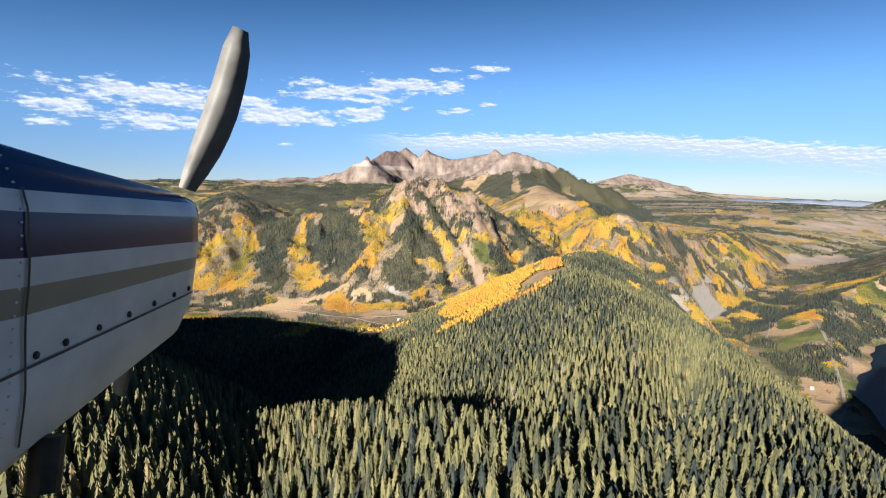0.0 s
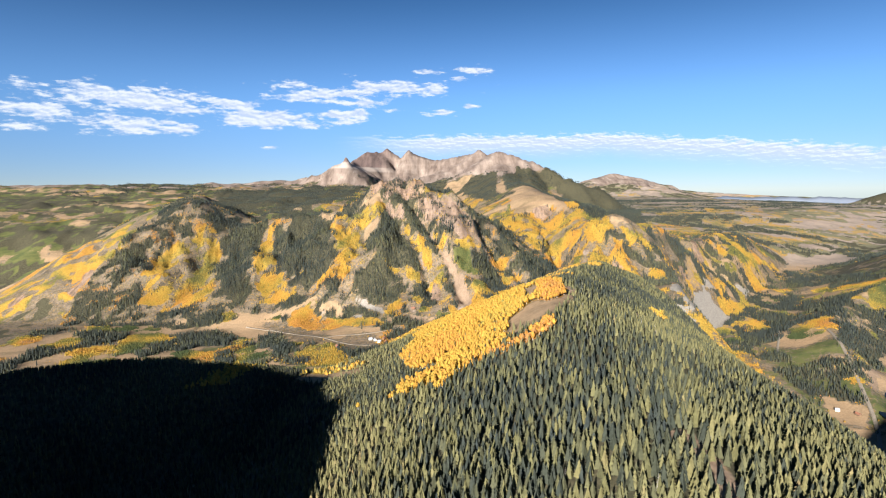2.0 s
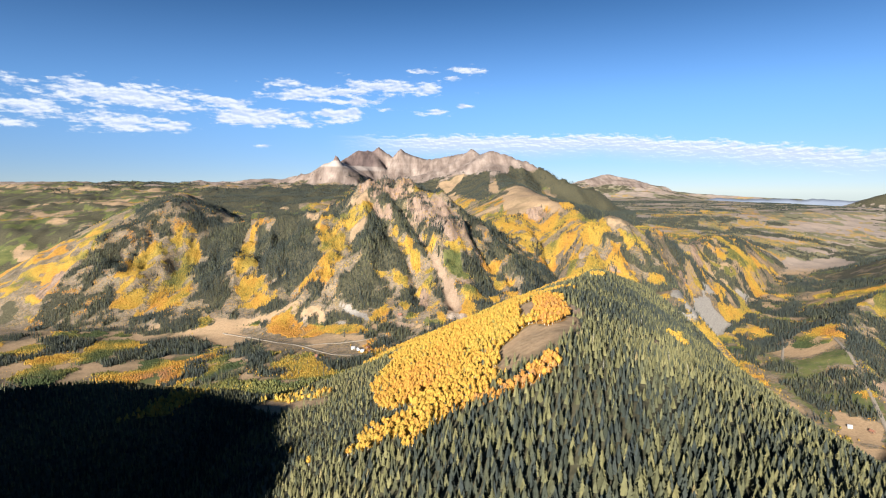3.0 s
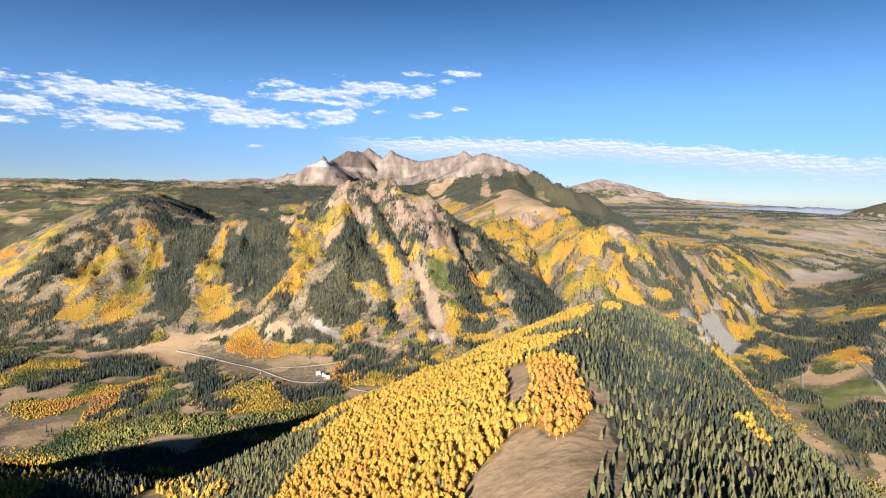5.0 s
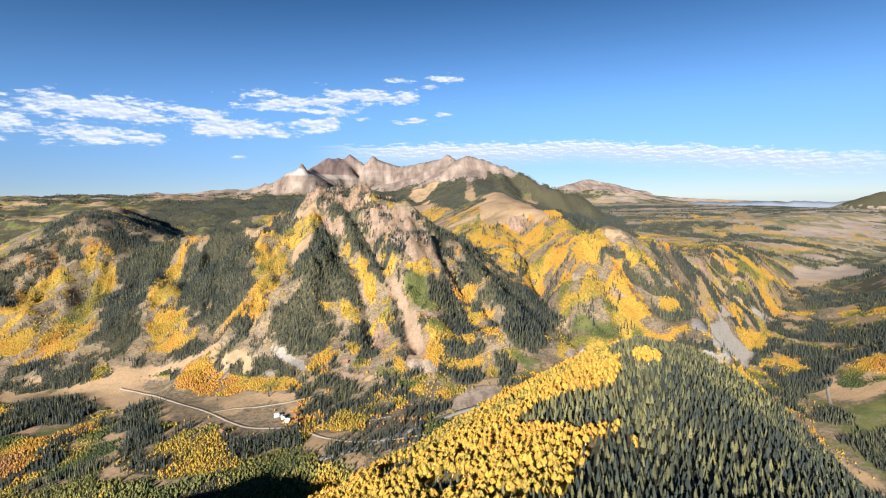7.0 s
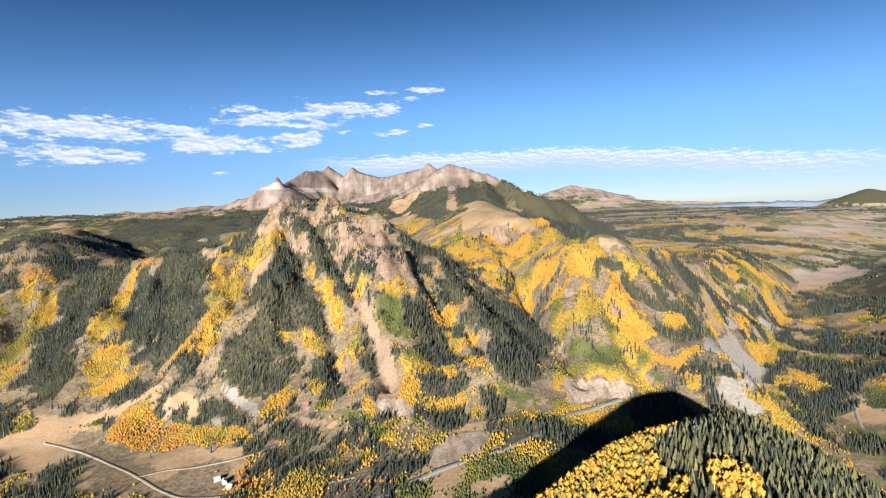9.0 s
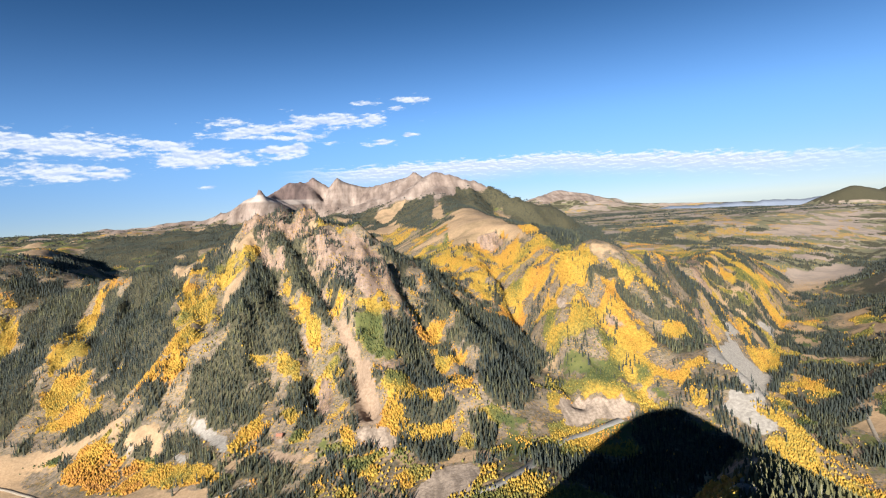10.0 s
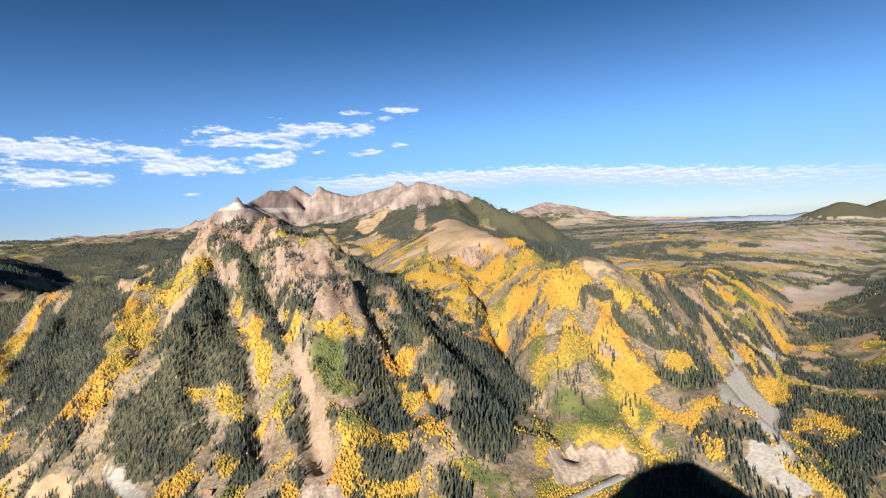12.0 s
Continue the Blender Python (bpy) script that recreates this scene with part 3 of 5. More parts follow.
patch("M", (44, 298), (47, 303), (57, 298), (52, 281), (50, 271), (46, 272), (48, 291))
patch("O", (56, 299), (61, 292), (61, 284), (61, 271), (54, 255), (50, 253), (49, 258), (49, 268), (52, 277))
patch("A", (40, 294), (48, 297), (48, 286), (45, 278), (42, 281))
patch("D", (61, 281), (65, 275), (65, 268), (63, 266), (61, 271))
patch("D", (82, 262), (84, 263), (83, 254), (78, 248), (79, 254))
patch("A", (117, 314), (129, 329), (107, 291), (97, 274), (101, 285))
patch("D", (48, 157), (54, 158), (54, 147), (50, 132), (47, 130), (47, 136), (50, 145))
patch("C", (-115, 262), (-112, 330), (-75, 352), (-20, 345), (-8, 300), (3, 252), (-5, 228), (-36, 284))
patch("A", (-50, 326), (-24, 306), (-19, 320), (-34, 338), (-48, 337))
patch("M", (-53, 321), (-20, 295), (-21, 305), (-48, 327))
patch("A", (-95, 300), (-80, 310), (-70, 342), (-86, 336))
patch("M", (371, 549), (383, 557), (389, 536), (382, 522), (368, 520))
patch("D", (426, 569), (448, 598), (476, 619), (481, 608), (442, 569), (414, 543))
patch("A", (459, 645), (476, 650), (478, 624), (452, 625))
patch("V", (-81, 586), (-45, 606), (-7, 626), (42, 614), (82, 602), (52, 585), (36, 568), (18, 549), (13, 527), (28, 359), (-61, 524))
# the far dark peak
patch("z", (1950, 2900), (2040, 2450), (2400, 2250), (3100, 2200), (3100, 2800), (2300, 2900))
# the valley floor
patch("M", (-195, 745), (-102, 676), (-36, 660), (-34, 621), (-86, 610), (-126, 622), (-190, 680))
patch("O", (-158, 730), (-150, 755), (-95, 712), (-90, 690), (-130, 702))
patch("Q", (73, 607), (98, 624), (110, 598), (102, 588), (78, 590))
patch("D", (-10, 716), (10, 716), (12, 692), (-14, 690))
patch("A", (-110, 600), (-70, 610), (-66, 585), (-100, 575))
patch("G", (-2, 692), (34, 696), (38, 672), (15, 673))
patch("A", (39, 633), (53, 648), (72, 629), (72, 605), (49, 620))
patch("A", (-76, 703), (-50, 695), (-43, 664), (-66, 673))
patch("A", (-20, 623), (-9, 633), (23, 621), (8, 612), (-11, 612))
patch("C", (4, 644), (18, 644), (53, 618), (58, 593), (40, 596), (20, 612))
patch("C", (-74, 730), (-54, 713), (-50, 681), (-77, 709))
patch("O", (-145, 745), (-125, 732), (-95, 696), (-100, 686), (-131, 699))
patch("A", (-99, 629), (-90, 628), (-61, 561), (-64, 536), (-81, 546))
patch("C", (-84, 604), (-57, 594), (-37, 580), (-44, 568), (-71, 571))
patch("G", (-63, 556), (-16, 557), (-10, 539), (-29, 525), (-59, 528))
patch("A", (-22, 631), (13, 626), (31, 599), (7, 585), (-14, 597))
patch("M", (-258, 755), (-220, 768), (-84, 637), (-60, 630), (-79, 607), (-161, 659))
patch("A", (-121, 592), (-94, 623), (-79, 572), (-88, 513), (-103, 560))
patch("O", (-160, 715), (-151, 750), (-96, 714), (-98, 684))
patch("Q", (83, 615), (91, 624), (107, 622), (110, 606), (113, 595), (100, 584), (86, 587), (81, 594))
patch("S", (263, 644), (278, 644), (284, 614), (271, 614), (265, 631))
patch("S", (285, 683), (389, 818), (418, 814), (289, 641), (286, 662))
patch("M", (360, 530), (385, 560), (400, 535), (380, 512))
patch("M", (440, 580), (520, 640), (560, 620), (500, 560))
# the slopes left of it
patch("m", (-480, 1150), (-230, 1100), (-170, 1000), (-160, 780), (-480, 780))
patch("b", (-357, 1030), (-324, 973), (-280, 800), (-394, 830), (-417, 955), (-391, 994))
# the mountain across the valley
patch("n", (-190, 960), (-70, 985), (-35, 1000), (-60, 1080), (-200, 1080))
patch("C", (-32, 985), (0, 955), (30, 932), (60, 905), (110, 868), (150, 845), (165, 900), (100, 1000), (0, 1060))
patch("n", (-106, 763), (-123, 829), (-110, 880), (-107, 973), (-61, 944), (-36, 952), (5, 910), (59, 879), (120, 863), (147, 856), (170, 832), (194, 826), (190, 757), (176, 721), (150, 661), (120, 630), (74, 637), (17, 660), (-84, 689))
patch("r", (-1, 909), (29, 900), (59, 879), (74, 853), (87, 831), (76, 796), (60, 793), (56, 799), (41, 792), (31, 806), (19, 829), (6, 862), (-4, 889))
patch("r", (-61, 944), (-36, 950), (-22, 945), (-12, 905), (-27, 927), (-40, 925), (-53, 928), (-61, 933))
patch("b", (-106, 763), (-110, 880), (-100, 941), (-77, 925), (-59, 913), (-57, 900), (-63, 848), (-76, 853), (-64, 785), (-84, 777))
patch("b", (-26, 846), (-4, 821), (20, 796), (35, 763), (39, 730), (31, 692), (21, 690), (9, 738), (-4, 780))
patch("b", (14, 833), (41, 785), (83, 802), (84, 783), (55, 775), (30, 780), (21, 795))
patch("b", (56, 710), (97, 701), (119, 680), (135, 658), (109, 629), (75, 640), (56, 673))
patch("b", (93, 756), (106, 748), (117, 688), (112, 676), (100, 719))
patch("b", (-57, 774), (-8, 763), (14, 753), (14, 735), (-10, 734), (-35, 760))
patch("M", (-106, 968), (-82, 954), (-62, 943), (-59, 931), (-66, 903), (-87, 929))
patch("M", (-33, 953), (-8, 924), (16, 904), (5, 908), (-16, 936))
patch("C", (-48, 936), (-31, 932), (-19, 910), (-5, 879), (8, 847), (14, 825), (3, 841), (-12, 859), (-23, 879), (-38, 911))
patch("R", (-56, 928), (-37, 907), (-25, 888), (-22, 871), (-32, 878), (-46, 897), (-53, 906))
patch("A", (-119, 904), (-111, 930), (-96, 940), (-76, 920), (-60, 908), (-59, 891), (-70, 883), (-74, 857), (-82, 854), (-99, 864))
patch("M", (-89, 883), (-77, 890), (-58, 874), (-59, 859), (-73, 857), (-83, 874))
patch("A", (-136, 944), (-134, 978), (-122, 968), (-112, 940), (-125, 928))
patch("C", (-57, 900), (-39, 888), (-21, 825), (-1, 776), (5, 761), (-7, 753), (-15, 764), (-37, 773), (-60, 777), (-70, 817), (-76, 853), (-62, 848))
patch("C", (-23, 874), (-10, 887), (7, 849), (15, 823), (6, 816), (-4, 819), (-13, 830), (-19, 856))
patch("D", (-32, 878), (-23, 849), (-15, 817), (-5, 791), (1, 781), (7, 765), (3, 765), (-4, 779), (-13, 795), (-26, 846))
patch("A", (-21, 825), (-14, 824), (-5, 799), (-8, 790))
patch("A", (-7, 823), (5, 813), (1, 792), (-7, 800))
patch("C", (4, 808), (19, 793), (30, 768), (23, 769), (13, 781))
patch("A", (-3, 794), (6, 791), (10, 782), (6, 778), (-1, 784))
patch("L", (-2, 783), (3, 780), (6, 765), (1, 769))
patch("A", (11, 770), (23, 769), (31, 756), (35, 741), (30, 736), (18, 751), (11, 750), (6, 765))
patch("q", (4, 762), (14, 748), (24, 737), (26, 715), (19, 702), (12, 718), (10, 742))
patch("C", (30, 763), (36, 745), (40, 719), (42, 678), (38, 688), (35, 721), (30, 748))
patch("D", (-11, 893), (-5, 886), (10, 847), (25, 801), (38, 772), (45, 752), (53, 730), (56, 709), (59, 678), (54, 671), (42, 678), (40, 719), (37, 746), (30, 763), (21, 785), (11, 824), (-1, 861))
patch("L", (42, 676), (58, 670), (68, 659), (66, 643), (60, 641), (50, 656), (42, 666))
patch("R", (32, 877), (52, 871), (60, 829), (60, 793), (53, 785), (43, 792), (39, 813))
patch("R", (-1, 900), (17, 890), (30, 850), (26, 825), (14, 849), (4, 882))
patch("A", (16, 829), (31, 794), (41, 783), (55, 783), (70, 785), (83, 796), (80, 783), (55, 777), (35, 781), (27, 782), (22, 792))
patch("G", (35, 778), (50, 778), (67, 777), (81, 776), (87, 771), (77, 737), (66, 725), (53, 729), (46, 748), (40, 763))
patch("C", (66, 771), (76, 775), (81, 761), (73, 737), (67, 744))
patch("R", (57, 726), (72, 724), (73, 714), (59, 715))
patch("C", (81, 779), (90, 776), (100, 753), (102, 728), (97, 698), (81, 705), (77, 735), (74, 754))
patch("d", (68, 819), (76, 814), (89, 809), (97, 784), (99, 755), (93, 758), (84, 773), (79, 786), (70, 801))
patch("A", (95, 753), (104, 748), (114, 720), (117, 685), (110, 677), (104, 705), (98, 728))
patch("d", (105, 795), (115, 760), (124, 736), (126, 724), (122, 731), (112, 747), (108, 769))
patch("O", (115, 758), (125, 732), (120, 734), (115, 748))
patch("C", (119, 875), (123, 856), (111, 842), (96, 861), (75, 864))
patch("C", (128, 842), (144, 843), (167, 819), (193, 815), (190, 751), (182, 732), (165, 706), (147, 659), (141, 657), (133, 670), (122, 674), (127, 716), (132, 722), (129, 751))
patch("m", (85, 849), (117, 843), (143, 833), (128, 744), (115, 762), (108, 782), (96, 805), (85, 823))
patch("G", (59, 715), (72, 717), (79, 712), (76, 699), (62, 699))
patch("A", (56, 709), (76, 697), (96, 692), (103, 679), (94, 678), (80, 692), (67, 687), (56, 705))
patch("C", (71, 689), (105, 671), (111, 660), (100, 663), (92, 659), (81, 667), (72, 674))
patch("A", (75, 662), (92, 659), (104, 662), (111, 662), (111, 655), (98, 651), (87, 650), (77, 651))
patch("A", (110, 678), (123, 678), (128, 668), (134, 658), (129, 657), (120, 666), (110, 667))
patch("G", (123, 663), (141, 658), (148, 651), (134, 645), (124, 651))
patch("C", (112, 664), (122, 658), (125, 647), (119, 628), (109, 631), (109, 650))
patch("A", (98, 650), (109, 649), (110, 635), (99, 632))
patch("A", (61, 686), (71, 681), (74, 668), (70, 669), (62, 676))
patch("C", (70, 653), (98, 649), (98, 629), (83, 622), (71, 643))
patch("C", (-106, 757), (-89, 760), (-69, 770), (-36, 765), (-18, 752), (-12, 739), (-31, 736), (-55, 725), (-75, 737))
patch("n", (-42, 752), (-18, 752), (-9, 710), (-29, 719), (-42, 735))
patch("A", (-54, 769), (-36, 768), (-12, 762), (-8, 751), (1, 756), (12, 754), (14, 738), (5, 734), (-6, 740), (-21, 761), (-35, 762))
patch("C", (-2, 749), (11, 753), (12, 739), (3, 735))
patch("C", (-12, 739), (5, 735), (8, 725), (-4, 719))
patch("S", (-83, 742), (-69, 730), (-54, 717), (-43, 707), (-39, 686), (-43, 684), (-56, 700), (-72, 725))
patch("O", (-44, 708), (-28, 713), (-17, 695), (-29, 691), (-35, 686))
patch("C", (-99, 736), (-80, 731), (-61, 711), (-47, 687), (-40, 672), (-60, 678), (-89, 710))
patch("S", (-82, 713), (-70, 699), (-61, 681), (-70, 687))
patch("A", (-92, 706), (-66, 679), (-43, 670), (-38, 656), (-52, 661), (-65, 671), (-84, 684))
patch("A", (-16, 729), (0, 717), (8, 704), (-2, 699), (-11, 705))
patch("L", (-13, 694), (-5, 693), (-3, 682), (-10, 686))
patch("G", (-4, 692), (6, 695), (7, 683), (-2, 683))
patch("A", (20, 701), (35, 711), (39, 680), (41, 663), (27, 673), (23, 684))
patch("G", (12, 675), (23, 678), (41, 660), (39, 653), (17, 662))
patch("C", (23, 738), (34, 733), (37, 710), (28, 717))
patch("D", (-13, 679), (9, 669), (7, 662), (-12, 669))
patch("r", (-75, 958), (-45, 948), (-20, 955), (-25, 1002), (-80, 1012))
patch("C", (-22, 976), (0, 950), (30, 926), (60, 904), (72, 930), (20, 995), (-20, 1025))
# the aspen hill and its cliffs
patch("b", (127, 1093), (171, 1080), (230, 1083), (243, 958), (256, 827), (257, 812), (303, 817), (298, 796), (264, 776), (273, 745), (266, 718), (253, 687), (240, 656), (209, 660), (170, 662), (154, 660), (160, 687), (190, 743), (195, 809), (171, 837), (148, 865), (127, 880))
patch("R", (207, 1097), (231, 1087), (232, 1053), (209, 1033), (194, 1033))
patch("A", (243, 958), (259, 833), (254, 804), (242, 805), (227, 846), (232, 890))
patch("A", (201, 914), (217, 872), (215, 841), (196, 865), (192, 893))
patch("A", (157, 913), (188, 969), (176, 880), (156, 873))
patch("A", (212, 811), (228, 770), (228, 745), (199, 720), (191, 745), (194, 769))
patch("m", (147, 843), (178, 867), (175, 839), (158, 840))
patch("C", (247, 792), (271, 794), (266, 784), (244, 784))
patch("b", (244, 786), (267, 785), (261, 774), (245, 769))
patch("d", (239, 756), (250, 740), (251, 733), (235, 738))
patch("L", (217, 800), (222, 788), (209, 758), (212, 785))
patch("n", (273, 801), (303, 806), (510, 1138), (437, 963), (373, 841), (350, 809), (288, 747), (272, 744), (257, 745), (260, 772))
patch("A", (272, 794), (300, 811), (294, 792), (271, 778))
patch("C", (263, 776), (287, 774), (282, 761), (263, 757))
patch("G", (190, 731), (210, 713), (236, 709), (228, 693), (207, 674), (187, 700), (185, 723))
patch("G", (213, 722), (237, 732), (235, 721), (213, 715))
patch("A", (237, 711), (265, 716), (252, 685), (241, 674), (232, 687), (233, 698))
patch("G", (237, 698), (249, 703), (243, 686), (233, 685))
patch("G", (236, 678), (249, 677), (244, 659), (237, 666))
patch("n", (264, 709), (287, 735), (298, 716), (275, 670), (261, 643), (249, 644), (252, 671), (253, 685))
patch("A", (283, 748), (309, 757), (303, 736), (282, 736))
patch("R", (520, 1125), (485, 1018), (450, 958), (442, 971))
patch("R", (369, 837), (374, 837), (298, 706), (290, 701), (313, 748))
patch("L", (175, 676), (189, 682), (190, 674), (199, 670), (204, 667), (213, 669), (217, 661), (211, 655), (191, 654), (184, 651), (168, 650))
# the slopes beside it
patch("C", (-334, 1010), (-337, 1066), (-266, 1027), (-260, 998), (-268, 968), (-245, 879), (-246, 850), (-260, 824), (-275, 826))
patch("A", (-261, 1020), (-248, 1018), (-233, 952), (-200, 852), (-181, 834), (-158, 802), (-167, 780), (-191, 785), (-204, 782), (-223, 794), (-231, 850), (-245, 879), (-265, 986))
patch("C", (-248, 1016), (-223, 995), (-180, 962), (-142, 888), (-130, 846), (-132, 825), (-139, 806), (-152, 799), (-173, 827), (-195, 855), (-225, 935))
patch("A", (-177, 861), (-169, 856), (-152, 820), (-161, 824))
patch("A", (-131, 840), (-130, 881), (-122, 928), (-109, 954), (-69, 912), (-60, 904), (-67, 877), (-80, 855), (-89, 807), (-99, 782), (-118, 769), (-138, 766), (-150, 783), (-132, 805))
patch("M", (-81, 887), (-62, 877), (-63, 849), (-82, 860))
patch("M", (-191, 1007), (-127, 971), (-163, 968))
patch("C", (-74, 946), (-112, 978), (-135, 979), (-147, 974))
patch("O", (-165, 748), (-148, 753), (-109, 721), (-91, 680), (-98, 676), (-132, 711), (-156, 718))
patch("L", (-126, 743), (-115, 736), (-116, 726))
patch("m", (-148, 779), (-110, 767), (-85, 780), (-73, 747), (-100, 744), (-120, 745))
patch("A", (-149, 961), (-127, 934), (-127, 907), (-136, 896))
patch("C", (-401, 1597), (-332, 1499), (-168, 978), (-152, 963), (-132, 888), (-129, 873), (-118, 835), (-123, 818), (-133, 808), (-151, 806))
patch("C", (-564, 2107), (-490, 2044), (-403, 2023), (-290, 1902), (-267, 1466), (-291, 1416), (-339, 1522), (-422, 1663))
# bare summit of the mountain, woods behind it
patch("r", (-28, 928), (-8, 922), (12, 922), (8, 948), (-22, 955))
patch("r", (-78, 950), (-45, 944), (-18, 955), (-12, 985), (-40, 1010), (-85, 1000))
patch("C", (-40, 982), (-8, 962), (12, 950), (0, 1010), (-50, 1030))
# meadow, lane and woods of the valley
patch("e", (-201, 756), (-178, 748), (-142, 706), (-84, 643), (-59, 666), (-47, 653), (-40, 637), (-40, 595), (-62, 586), (-84, 607), (-105, 616), (-120, 607), (-146, 671), (-170, 701))
patch("O", (-165, 734), (-158, 757), (-134, 736), (-99, 702), (-97, 678), (-125, 704), (-157, 719))
patch("A", (-96, 707), (-61, 677), (-38, 667), (-40, 655), (-64, 665), (-81, 673))
patch("m", (-38, 661), (12, 661), (52, 634), (37, 354), (14, 617), (-13, 604), (-33, 622))
patch("A", (-14, 622), (13, 629), (42, 629), (41, 613), (14, 611), (-8, 602))
patch("C", (-62, 586), (-47, 596), (-30, 600), (-30, 570), (-51, 573), (-69, 580))
patch("A", (-122, 615), (-100, 615), (-83, 603), (-73, 577), (-62, 552), (-76, 543), (-94, 567), (-106, 592))
patch("n", (-141, 593), (-101, 576), (-91, 550), (-125, 558))
patch("G", (-193, 566), (-141, 553), (-90, 540), (-60, 542), (-61, 515), (-87, 509), (-124, 514), (-169, 535))
patch("G", (-59, 537), (-25, 563), (-12, 559), (4, 346), (-41, 522), (-51, 514))
patch("C", (-161, 513), (-113, 490), (-75, 493), (-5, 332), (0, 313), (-4, 303), (-5, 293), (-36, 325), (-112, 460), (-135, 465))
patch("A", (-118, 471), (-100, 473), (-29, 325), (-20, 308), (-107, 448))
patch("C", (-78, 524), (-63, 537), (-56, 507), (-70, 507))
patch("C", (-192, 710), (-152, 675), (-116, 597), (-138, 598), (-173, 650))
patch("V", (-258, 704), (-245, 720), (-169, 618), (-160, 580), (-201, 596))
# scree and groves of the side valley
patch("S", (387, 816), (415, 824), (430, 822), (410, 801), (293, 666), (300, 689))
patch("S", (276, 653), (280, 648), (289, 639), (289, 633), (283, 634), (275, 640), (275, 637), (265, 643), (271, 646))
patch("S", (403, 849), (428, 854), (408, 841))
patch("S", (296, 706), (294, 688), (289, 685))
patch("A", (412, 858), (437, 874), (452, 878), (424, 857))
patch("A", (402, 836), (418, 841), (399, 828))
patch("A", (410, 832), (450, 854), (462, 841), (442, 828), (428, 831), (408, 823))
patch("A", (287, 675), (292, 669), (291, 660), (284, 662))
patch("A", (486, 906), (510, 909), (483, 864), (484, 881))
patch("A", (426, 800), (443, 795), (418, 767), (412, 775))
patch("A", (570, 877), (612, 887), (587, 863), (558, 859))
patch("A", (1235, 2249), (1207, 2038), (983, 1662), (1039, 1844))
patch("A", (729, 1496), (791, 1461), (753, 1414), (697, 1443))
patch("A", (875, 1576), (959, 1569), (900, 1511), (841, 1516))
patch("A", (1045, 2108), (888, 1707), (803, 1581), (864, 1765))
patch("A", (593, 1108), (580, 1062), (555, 1039))
patch("A", (554, 1030), (641, 1077), (669, 1090), (571, 1012), (530, 987))
patch("A", (520, 1028), (505, 972), (494, 965))
patch("A", (501, 952), (520, 956), (505, 940))
patch("G", (531, 1009), (575, 1020), (543, 984), (516, 979))
patch("C", (-697, 1939), (-667, 1975), (-570, 1988), (-467, 1951), (-424, 2052), (-386, 2132), (-346, 1975), (-315, 1945), (-316, 2135), (-215, 2067), (-228, 1873), (-248, 1550), (-274, 1428), (-348, 1499), (-401, 1573), (-441, 1535), (-425, 1329), (-388, 1115))
# the wooded shoulder under the summit
patch("C", (133, 1873), (223, 1832), (181, 1521), (153, 1391), (127, 1404), (132, 1579))
patch("b", (77, 1676), (135, 1627), (159, 1391), (151, 1391), (110, 1393), (80, 1518))
patch("M", (248, 1824), (200, 1387), (193, 1387), (175, 1390), (200, 1631))
patch("C", (258, 1868), (331, 2009), (379, 1949), (402, 1889), (364, 1675), (269, 1376), (245, 1380), (218, 1384), (203, 1427))
patch("M", (229, 1383), (278, 1438), (347, 1627), (238, 1093), (222, 1096), (207, 1100), (179, 1101))
patch("C", (175, 1491), (188, 1473), (185, 1388), (169, 1390))
patch("C", (45, 896), (57, 1984), (140, 1833), (113, 1764), (57, 1675))
patch("M", (43, 1720), (118, 1884), (136, 1641), (96, 1632))
patch("A", (257, 1063), (269, 1016), (248, 933), (247, 978))

KINDS = {"C": (1.12, 0.0, 0, 0, 0, 0.5), "A": (0.09, 0.85, 0.12, 0, 0, 0.47), "O": (0.03, 0.93, 0, 0, 0, 0.7), "G": (0.08, 0.72, 0, 0.3, 0.62, 0.2), "m": (0.66, 0.12, 0.1, 0, 0, 0.66), "n": (0.55, 0.22, 0.2, 0.2, 0, 0.6), "q": (0.1, 0.05, 0.75, 0.2, 0, 0.6), "d": (0.15, 0.16, 0.55, 0.6, 0, 0.62), "b": (0.1, 0.74, 0.1, 0.3, 0, 0.47), "e": (0.0, 0.02, 0, 0.4, 0, 0.5), "T": (0.5, 0.3, 0, 0.5, 0, 0.5), "z": (1.3, 0, 0, 0, 0, 0.5), "r": (0.36, 0.08, 0.8, 0, 0, 0.6),
         "a": (0.4, 0.13, 0.1, 0.5, 0.25, 0.7), "g": (0.05, 0.85, 0, 0.1, 0.3, 0.33), "V": (0.34, 0.42, 0, 0.2, 0.3, 0.4), "W": (0.55, 0.14, 0, 0.5, 0, 0.5),
         "M": (0, 0, 0, 1, 0, 0.5), "R": (0.12, 0.04, 1, 0, 0, 0.6), "L": (0.0, 0.02, 1, 0, 0, 0.6), "S": (0.01, 0, 0, 0, 0, 0.5), "D": (0, 0.01, 0, 0, 0, 0.6), "Q": (0, 0, 0, 0, 0, 0.5)}


def inside(x, y, outline):
    """Signed distance to an outline: plus inside."""
    best, odd = np.full(x.shape, 1e18), np.zeros(x.shape, bool)
    for (ax, ay), (bx, by) in zip(outline, outline[1:] + outline[:1]):
        dx, dy = bx - ax, by - ay
        f = np.clip(((x - ax) * dx + (y - ay) * dy) / (dx * dx + dy * dy), 0, 1)
        best = np.minimum(best, (x - ax - f * dx) ** 2 + (y - ay - f * dy) ** 2)
        if ay != by:
            odd ^= ((ay > y) != (by > y)) & (x < ax + dx * (y - ay) / dy)
    return np.where(odd, 1, -1) * np.sqrt(best)


